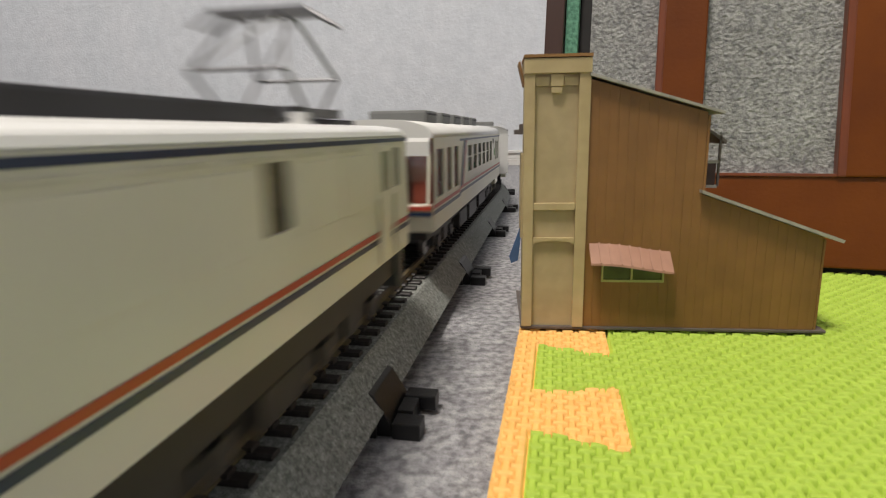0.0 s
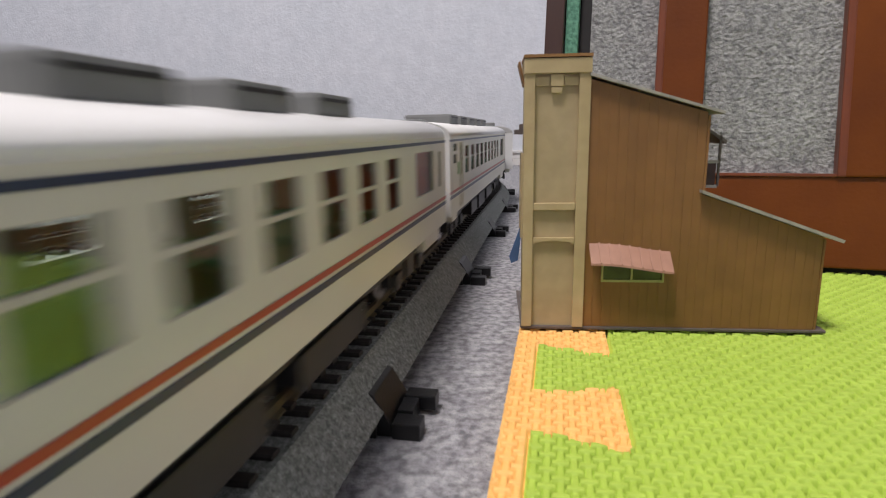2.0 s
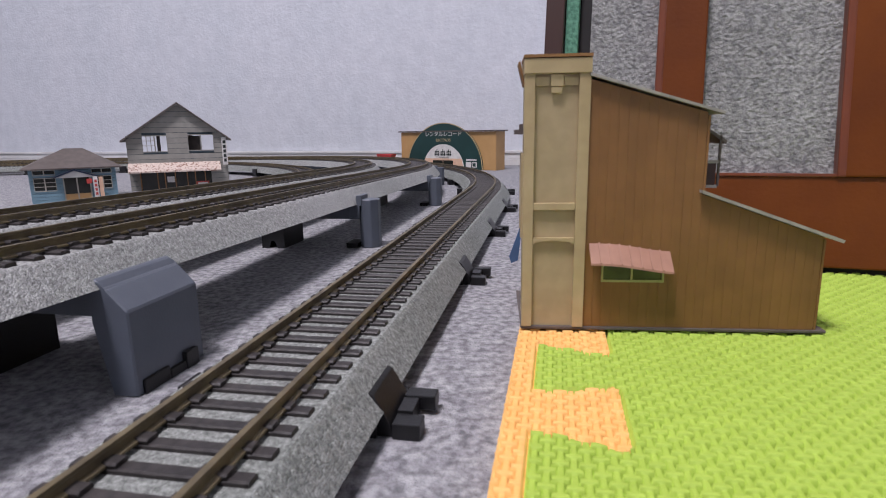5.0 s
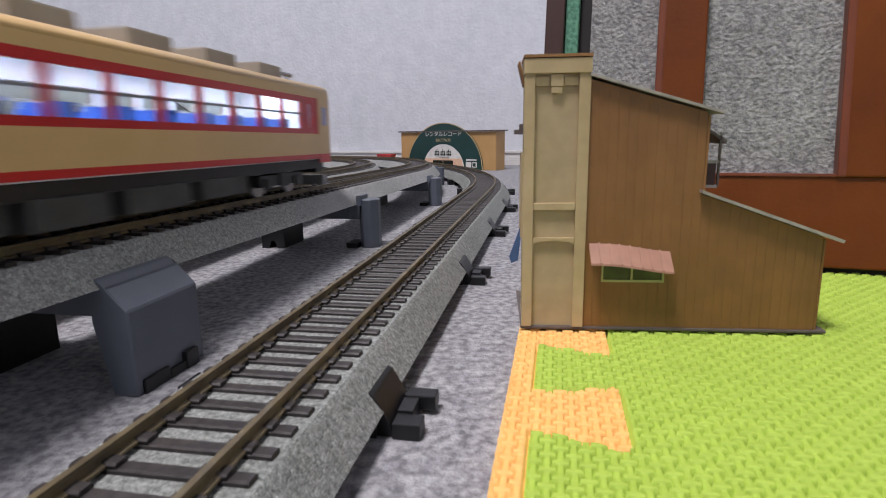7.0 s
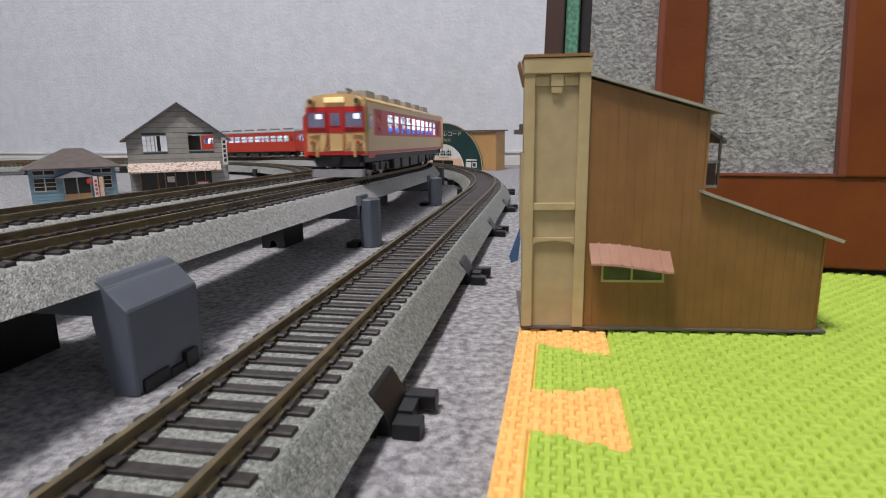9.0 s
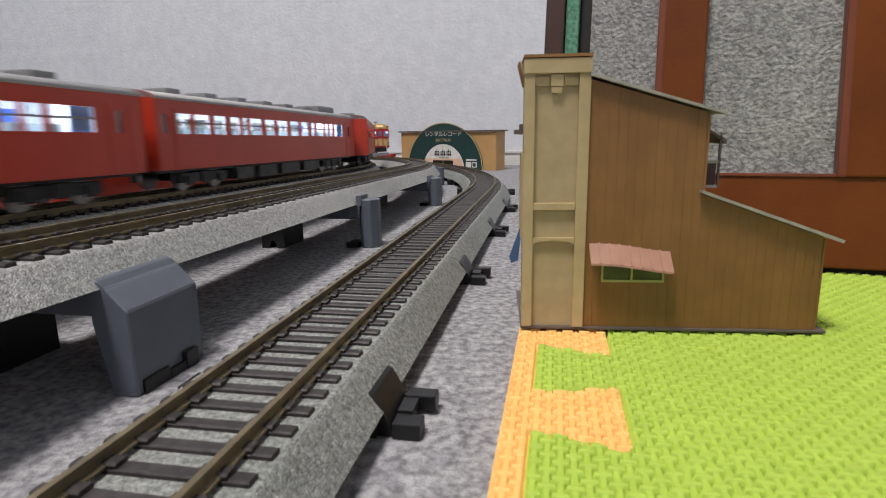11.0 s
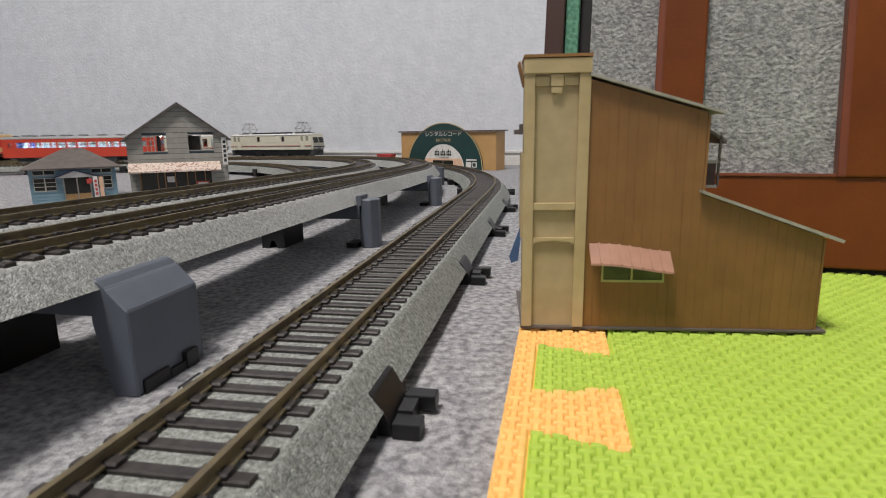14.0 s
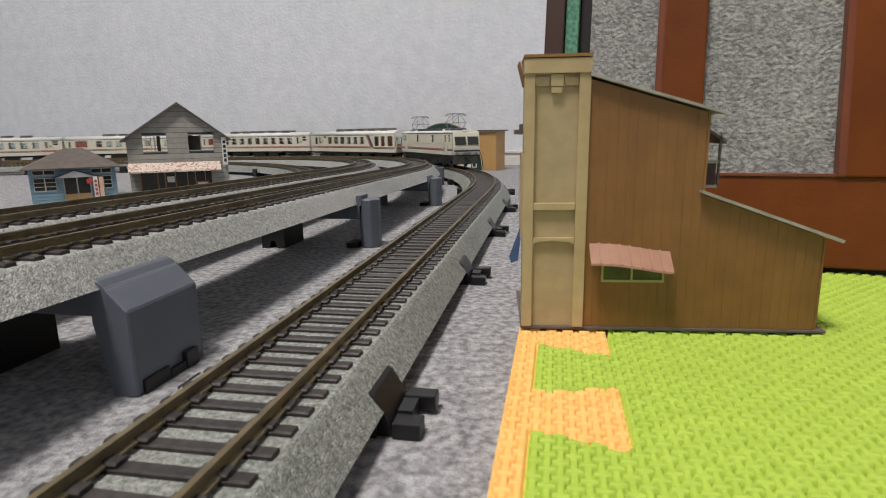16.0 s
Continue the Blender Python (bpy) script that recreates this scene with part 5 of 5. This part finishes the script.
def cab_end(e, s):
    """A driver's end: cream front with a red band, three panes, lamps and piping. s: the end it is on."""
    y = s * 0.1255

    def yb(x0, x1, d0, d1, z0, z1):
        a, b = sorted((y + s * d0, y + s * d1))
        return x0, x1, a, b, z0, z1
    ends = sorted((y, y + s * 0.0022))
    cab = part("cab_front", prism([(HALF - 0.0004, 0.0137), *arch(HALF - 0.0004, 0.0425, 0.0476, power=2.4), (-HALF + 0.0004, 0.0137)], "y", *ends, bevel=0.0007), M["dmu_cream"], e)
    part("red_band", boxes(yb(-HALF + 0.0010, HALF - 0.0010, 0.0021, 0.0025, 0.0262, 0.0405)), M["dmu_red"], cab)
    part("red_hem", boxes(yb(-HALF + 0.0008, HALF - 0.0008, 0.0021, 0.0025, 0.0137, 0.0157)), M["dmu_red"], cab)
    for sx in (-1, 1):
        a, b = sorted((sx * (HALF - 0.0001), sx * (HALF + 0.0002)))
        ya, yc = sorted((y, y - s * 0.0125))
        part("cab_side", boxes((a, b, ya, yc, 0.0240, 0.0405)), M["dmu_cream"], cab)
        a, b = sorted((sx * (HALF + 0.0002), sx * (HALF + 0.0004)))
        ya, yc = sorted((y - s * 0.0035, y - s * 0.0085))
        part("side_window", boxes((a, b, ya, yc, 0.0285, 0.0365)), M["cab_glass_glow"], cab)
        ya, yc = sorted((y, y - s * 0.0008))
        part("corner_band", boxes((a - 0.0002, b - 0.0002, ya, yc, 0.0262, 0.0405)), M["dmu_red"], cab)
        part("red_hem", boxes((a - 0.0002, b - 0.0002, *sorted((y, y - s * 0.0125)), 0.0118, 0.0157)), M["dmu_red"], cab)
    for x0, x1 in ((-0.0162, -0.0060), (0.0060, 0.0162)):
        ws = part("windscreen", boxes(yb(x0, x1, 0.0024, 0.0029, 0.0292, 0.0374), bevel=0.0002), M["cab_glass_glow"], cab, "windscreen pane with the cab's light put into its own glow")
        part("windscreen_frame", boxes(yb(x0 - 0.0006, x1 + 0.0006, 0.0023, 0.0034, 0.0286, 0.0292), yb(x0 - 0.0006, x1 + 0.0006, 0.0023, 0.0034, 0.0374, 0.0380), yb(x0 - 0.0006, x0, 0.0023, 0.0034, 0.0292, 0.0374), yb(x1, x1 + 0.0006, 0.0023, 0.0034, 0.0292, 0.0374)), M["dmu_red"], ws)
        # bright patch on the pane's outer face imitates the lit interior
        part("pane_glow", boxes(yb(x0 + 0.0050, x0 + 0.0086, 0.0030, 0.0032, 0.0338, 0.0366)), M["cab_glow"], cab)
    part("door_window", boxes(yb(-0.0028, 0.0028, 0.0024, 0.0030, 0.0300, 0.0370), bevel=0.0002), M["cab_glass_glow"], cab)
    part("door_seam", boxes(yb(-0.0046, -0.0042, 0.0021, 0.0029, 0.0150, 0.0400), yb(0.0042, 0.0046, 0.0021, 0.0029, 0.0150, 0.0400)), M["dmu_red"], cab)
    part("head_sign", boxes(yb(-0.0058, 0.0058, 0.0022, 0.0036, 0.0428, 0.0456), bevel=0.0004), M["head_mark"], cab, "glowing amber destination sign")
    for x in (-0.0135, 0.0135):
        h = part("headlight", rod(bmesh.new(), (x, y + s * 0.0046, 0.0434), (x, y + s * 0.001, 0.0434), 0.0020, 12), M["dmu_cream"], cab)
        part("lens", rod(bmesh.new(), (x, y + s * 0.0050, 0.0434), (x, y + s * 0.0045, 0.0434), 0.0014, 12), M["under_grey"], h)
        t = part("tail_lamp", rod(bmesh.new(), (x, y + s * 0.0042, 0.0208), (x, y + s * 0.001, 0.0208), 0.0017, 10), M["dmu_cream"], cab)
        part("lens", rod(bmesh.new(), (x, y + s * 0.0046, 0.0208), (x, y + s * 0.0041, 0.0208), 0.0012, 10), M["stripe_red"], t)
    part("jumper", boxes(yb(-0.0118, -0.0106, 0.0022, 0.0038, 0.0125, 0.0195), yb(0.0106, 0.0118, 0.0022, 0.0038, 0.0125, 0.0195), yb(-0.0080, -0.0062, 0.0022, 0.0034, 0.0172, 0.0215), yb(0.0062, 0.0080, 0.0022, 0.0034, 0.0172, 0.0215), yb(-0.0040, 0.0040, 0.0022, 0.0030, 0.0160, 0.0166), bevel=0.0003), M["dmu_cream"], cab)
    part("handrail", boxes(yb(-0.0056, -0.0052, 0.0022, 0.0036, 0.0175, 0.0255), yb(0.0052, 0.0056, 0.0022, 0.0036, 0.0175, 0.0255), yb(-0.0162, -0.0100, 0.0022, 0.0036, 0.0248, 0.0252), yb(0.0100, 0.0162, 0.0022, 0.0036, 0.0248, 0.0252)), M["dmu_cream"], cab)
    part("snow_plough", prism([(y + s * 0.0035, 0.0012), (y - s * 0.0030, 0.0012), (y - s * 0.0030, 0.0056), (y + s * 0.0020, 0.0056)], "x", -0.0150, 0.0150), M["panto"], e)
    part("buffer_beam", boxes(yb(-0.013, 0.013, -0.006, 0.001, 0.0070, 0.0136)), M["underframe"], e)
    bm = rod(bmesh.new(), (0.004, y - s * 0.012, 0.0470), (0.004, y - s * 0.012, 0.0508), 0.0006)
    part("horn", rod(bm, (0.004, y - s * 0.008, 0.0508), (0.004, y - s * 0.016, 0.0508), 0.0009), M["panto"], e)


def cream_red_railcar(cab_rear):
    bands = [(0.0, M["dmu_red"]), (0.0157, M["dmu_cream"]), (0.0246, M["dmu_red"]), (0.0401, M["dmu_cream"])]
    wins = [(-0.0800 + k * 0.0178, -0.0652 + k * 0.0178, 0.0267, 0.0377) for k in range(10)]
    doors = [(-0.1030, -0.0985, 0.0275, 0.0370), (0.1015, 0.1060, 0.0275, 0.0370)] + ([] if cab_rear else [(-0.1185, -0.1145, 0.0275, 0.0370)])
    e = lit_car("railcar", "cream and red model diesel railcar with lit windows", "cream and red train", bands, wins, doors, M["dmu_cream"], M["seat_blue"], body_m=M["dmu_cream"], hem=0.0137, top=0.0478, eaves=0.0432, L=0.2510,
                vents=[(-0.088 + k * 0.0352, 0.0185, 0.0095, 0.0042) for k in range(6)], under=M["vent_cream"])
    for sx in (-1, 1):
        a, b = sorted((sx * (HALF - 0.0001), sx * (HALF + 0.0003)))
        for y in (-0.1012, 0.1058):
            part("door", boxes((a, b, y - 0.0043, y - 0.0036, 0.0256, 0.0398), (a, b, y + 0.0036, y + 0.0043, 0.0256, 0.0398)), M["dmu_red"], e)
    cab_end(e, -1 if cab_rear else 1)
    return e


def red_railcar(lit_end=False):
    bands = [(0.0, M["vermilion"])]
    spans = ((-0.1090, -0.0985), (-0.0955, -0.0830), (-0.0800, -0.0685), (-0.0650, -0.0555), (-0.0530, -0.0473), (-0.0452, -0.0317), (-0.0280, -0.0159), (-0.0130, 0.0010), (0.0048, 0.0175), (0.0205, 0.0330), (0.0368, 0.0433), (0.0453, 0.0593), (0.0613, 0.0678), (0.0700, 0.0768), (0.0793, 0.0983))
    wins = [(y0, y1, 0.0263, 0.0353) for y0, y1 in spans]
    doors = [(-0.1185, -0.1150, 0.0263, 0.0345), (0.1085, 0.1120, 0.0263, 0.0345)]
    e = lit_car("railcar", "vermilion model diesel railcar with bright lit windows", "vermilion train", bands, wins, doors, M["roof_grey"], M["seat_pale"], body_m=M["vermilion"], hem=0.0105, top=0.0450, eaves=0.0412,
                vents=[(-0.092 + k * 0.0305, 0.0110, 0.0060, 0.0026) for k in range(7)])
    for sx in (-1, 1):
        a, b = sorted((sx * (HALF + 0.00004), sx * (HALF + 0.0004)))
        part("rain_gutter", boxes((a, b, -CL / 2, CL / 2, 0.0408, 0.0414)), M["roof_grey"], e)
        part("curtain", boxes((sx * 0.0164 - 0.0002, sx * 0.0164 + 0.0002, 0.0885, 0.0983, 0.0263, 0.0353)), M["seat_blue"], e)
        a, b = sorted((sx * (HALF - 0.0001), sx * (HALF + 0.0003)))
        for yy in (-0.1165, 0.1100):
            part("door", boxes((a, b, yy - 0.0062, yy - 0.0054, 0.0110, 0.0375), (a, b, yy + 0.0054, yy + 0.0062, 0.0110, 0.0375)), M["vermilion"], e)
    if lit_end:
        y = -CL / 2
        cab = part("cab_front", prism([(HALF - 0.0004, 0.0118), *arch(HALF - 0.0004, 0.0405, 0.0448, power=2.4), (-HALF + 0.0004, 0.0118)], "y", y - 0.0020, y, bevel=0.0005), M["vermilion"], e)
        for x0, x1 in ((-0.0150, -0.0050), (0.0050, 0.0150)):
            part("windscreen", boxes((x0, x1, y - 0.0026, y - 0.0021, 0.0285, 0.0368), bevel=0.0002), M["cab_glass_glow"], cab)
        part("door_window", boxes((-0.0026, 0.0026, y - 0.0026, y - 0.0021, 0.0275, 0.0355)), M["dark_window"], cab)
        part("tail_boxes", boxes((-0.0140, -0.0090, y - 0.0034, y - 0.0020, 0.0170, 0.0200), (0.0090, 0.0140, y - 0.0034, y - 0.0020, 0.0170, 0.0200), bevel=0.0003), M["vermilion"], cab)
        for x in (-0.0032, 0.0032):
            bm = bmesh.new()
            rod(bm, (x, y - 0.0032, 0.0428), (x, y - 0.001, 0.0428), 0.0016, 12)
            part("headlight", bm, M["head_light"], cab, "glowing white headlight")
        part("pilot", boxes((-0.014, 0.014, y - 0.001, y + 0.004, 0.0025, 0.0085)), M["underframe"], e)
    return e


LOCO = locomotive()
FRONT_CAR = observation_coach()
COACH = ivory_coach()
IVORY = [LOCO, FRONT_CAR, COACH] + [copy_thing(COACH, Matrix()) for _ in range(3)] + [copy_thing(FRONT_CAR, Matrix())]
tagged(IVORY[-1], "ivory model lounge coach with glazed end at the train's tail")
CREAM = [cream_red_railcar(False), cream_red_railcar(True)]
RED_CAR = red_railcar()
RED = [RED_CAR, copy_thing(RED_CAR, Matrix()), copy_thing(RED_CAR, Matrix())]
part("cooling_unit", boxes((-0.0095, 0.0095, 0.072, 0.102, 0.0440, 0.0492), bevel=0.0012), M["vent"], RED[1], "large grey roof cooling unit")
RED_LONE = red_railcar(True)
tagged(RED_LONE, "vermilion model diesel railcar with glowing headlights on the inner track", group="lone railcar")

# ---------- sleepers ----------
def lay_sleepers():
    pitch = 0.00655
    bm = bmesh.new()
    bm.from_mesh(SLEEPER)
    bm.verts.ensure_lookup_table()
    base_v = [v.co.copy() for v in bm.verts]
    base_f = [[v.index for v in f.verts] for f in bm.faces]
    bm.free()
    for oval, top, near, s_from, s_to in TRACKS:
        V, F = [], []
        k = 0
        s = s_from
        while s < s_to:
            p, t = oval.at(s)
            q = Matrix.LocRotScale(p, Euler((0, 0, math.atan2(-t.x, t.y) + random.uniform(-0.008, 0.008))), None)
            if near[0] <= s <= near[1]:
                share("sleeper", SLEEPER, top, q)
            else:
                n = len(V)
                V += [q @ v for v in base_v]
                F += [[n + i for i in f] for f in base_f]
            s += pitch
            k += 1
        ob = obj("far_sleepers", V, F, M["sleeper"], top)
        tagged(ob, kind="stuff")


lay_sleepers()


# ---------- movement ----------
def rides(thing, oval, centre, half_base, turned=False):
    """Rows for a car whose middle is at centre(t) along the track; both bogies stay on the rails."""
    rows = []
    for i in range(81):
        t = i * 0.2
        s = centre(t)
        a, _ = oval.at(s - half_base)
        b, _ = oval.at(s + half_base)
        if turned:
            a, b = b, a
        mid, d = (a + b) / 2, (b - a).normalized()
        side = d.cross(Vector((0, 0, 1))).normalized()
        up = side.cross(d)
        m = Matrix((side, d, up)).transposed().to_4x4()
        m.translation = mid
        rows.append((t, m))
    walk(thing, rows)


def ivory_s(t):
    """Where the coupling behind the locomotive is: quick past the camera, slower on the far side."""
    v0, v1, t0, t1 = 0.3664, 0.2408, 4.9, 12.9
    if t <= t0:
        x = v0 * t
    elif t <= t1:
        x = v0 * t0 + v0 * (t - t0) - (v0 - v1) / (t1 - t0) * (t - t0) ** 2 / 2
    else:
        x = v0 * t0 + (v0 + v1) / 2 * (t1 - t0) + v1 * (t - t1)
    drift = sum(float(np.interp(t + d, (0.0, 0.2, 0.5, 1.0, 1.5, 2.0, 2.5, 3.5, 4.2, 12.0, 13.5, 14.5, 15.0, 15.5, 16.5), (0.014, 0.010, 0.003, 0.0, -0.001, -0.004, 0.002, 0.008, 0.009, -0.02, -0.042, -0.002, 0.003, -0.014, 0.003))) for d in (-0.1, 0.0, 0.1)) / 3
    return 0.1282 - x + drift


def red_tail(t):
    """Where the tail of the vermilion train is; it climbs the bend slowly and runs out faster."""
    knots, places = (-1.0, 6.3, 8.5, 11.3, 12.9, 17.0), (5.39, 2.25, 1.30, 0.650, 0.187, -1.043)
    return sum(float(np.interp(t + d, knots, places)) for d in (-0.4, -0.2, 0.0, 0.2, 0.4)) / 5


def cream_tail(t):
    """Where the tail of the cream and red train is."""
    return float(np.interp(t, (-1.0, 8.5, 17.0), (-2.0195, 0.688, 2.983)))


def lone_tail(t):
    """Where the headlights of the railcar on the inner track are."""
    return float(np.interp(t, (-1.0, 12.5, 17.0), (-3.42, 0.672, 1.977)))


def motions():
    rides(LOCO, OVAL_A, lambda t: ivory_s(t) - 0.1000, 0.062)
    for i, c in enumerate(IVORY[1:]):
        rides(c, OVAL_A, lambda t, i=i: ivory_s(t) + 0.1343 + i * 0.2670 + (0.013 if i == 0 else 0.0), 0.080 if i in (0, 5) else 0.092, turned=(i == 5))
    for i, c in enumerate(CREAM):
        rides(c, OVAL_B, lambda t, i=i: cream_tail(t) - 0.1285 - i * 0.257, 0.084)
    for i, c in enumerate(RED):
        rides(c, OVAL_C, lambda t, i=i: red_tail(t) - 0.1265 - i * 0.2535, 0.084)
    rides(RED_LONE, OVAL_D, lambda t: lone_tail(t) + 0.125, 0.082)


motions()
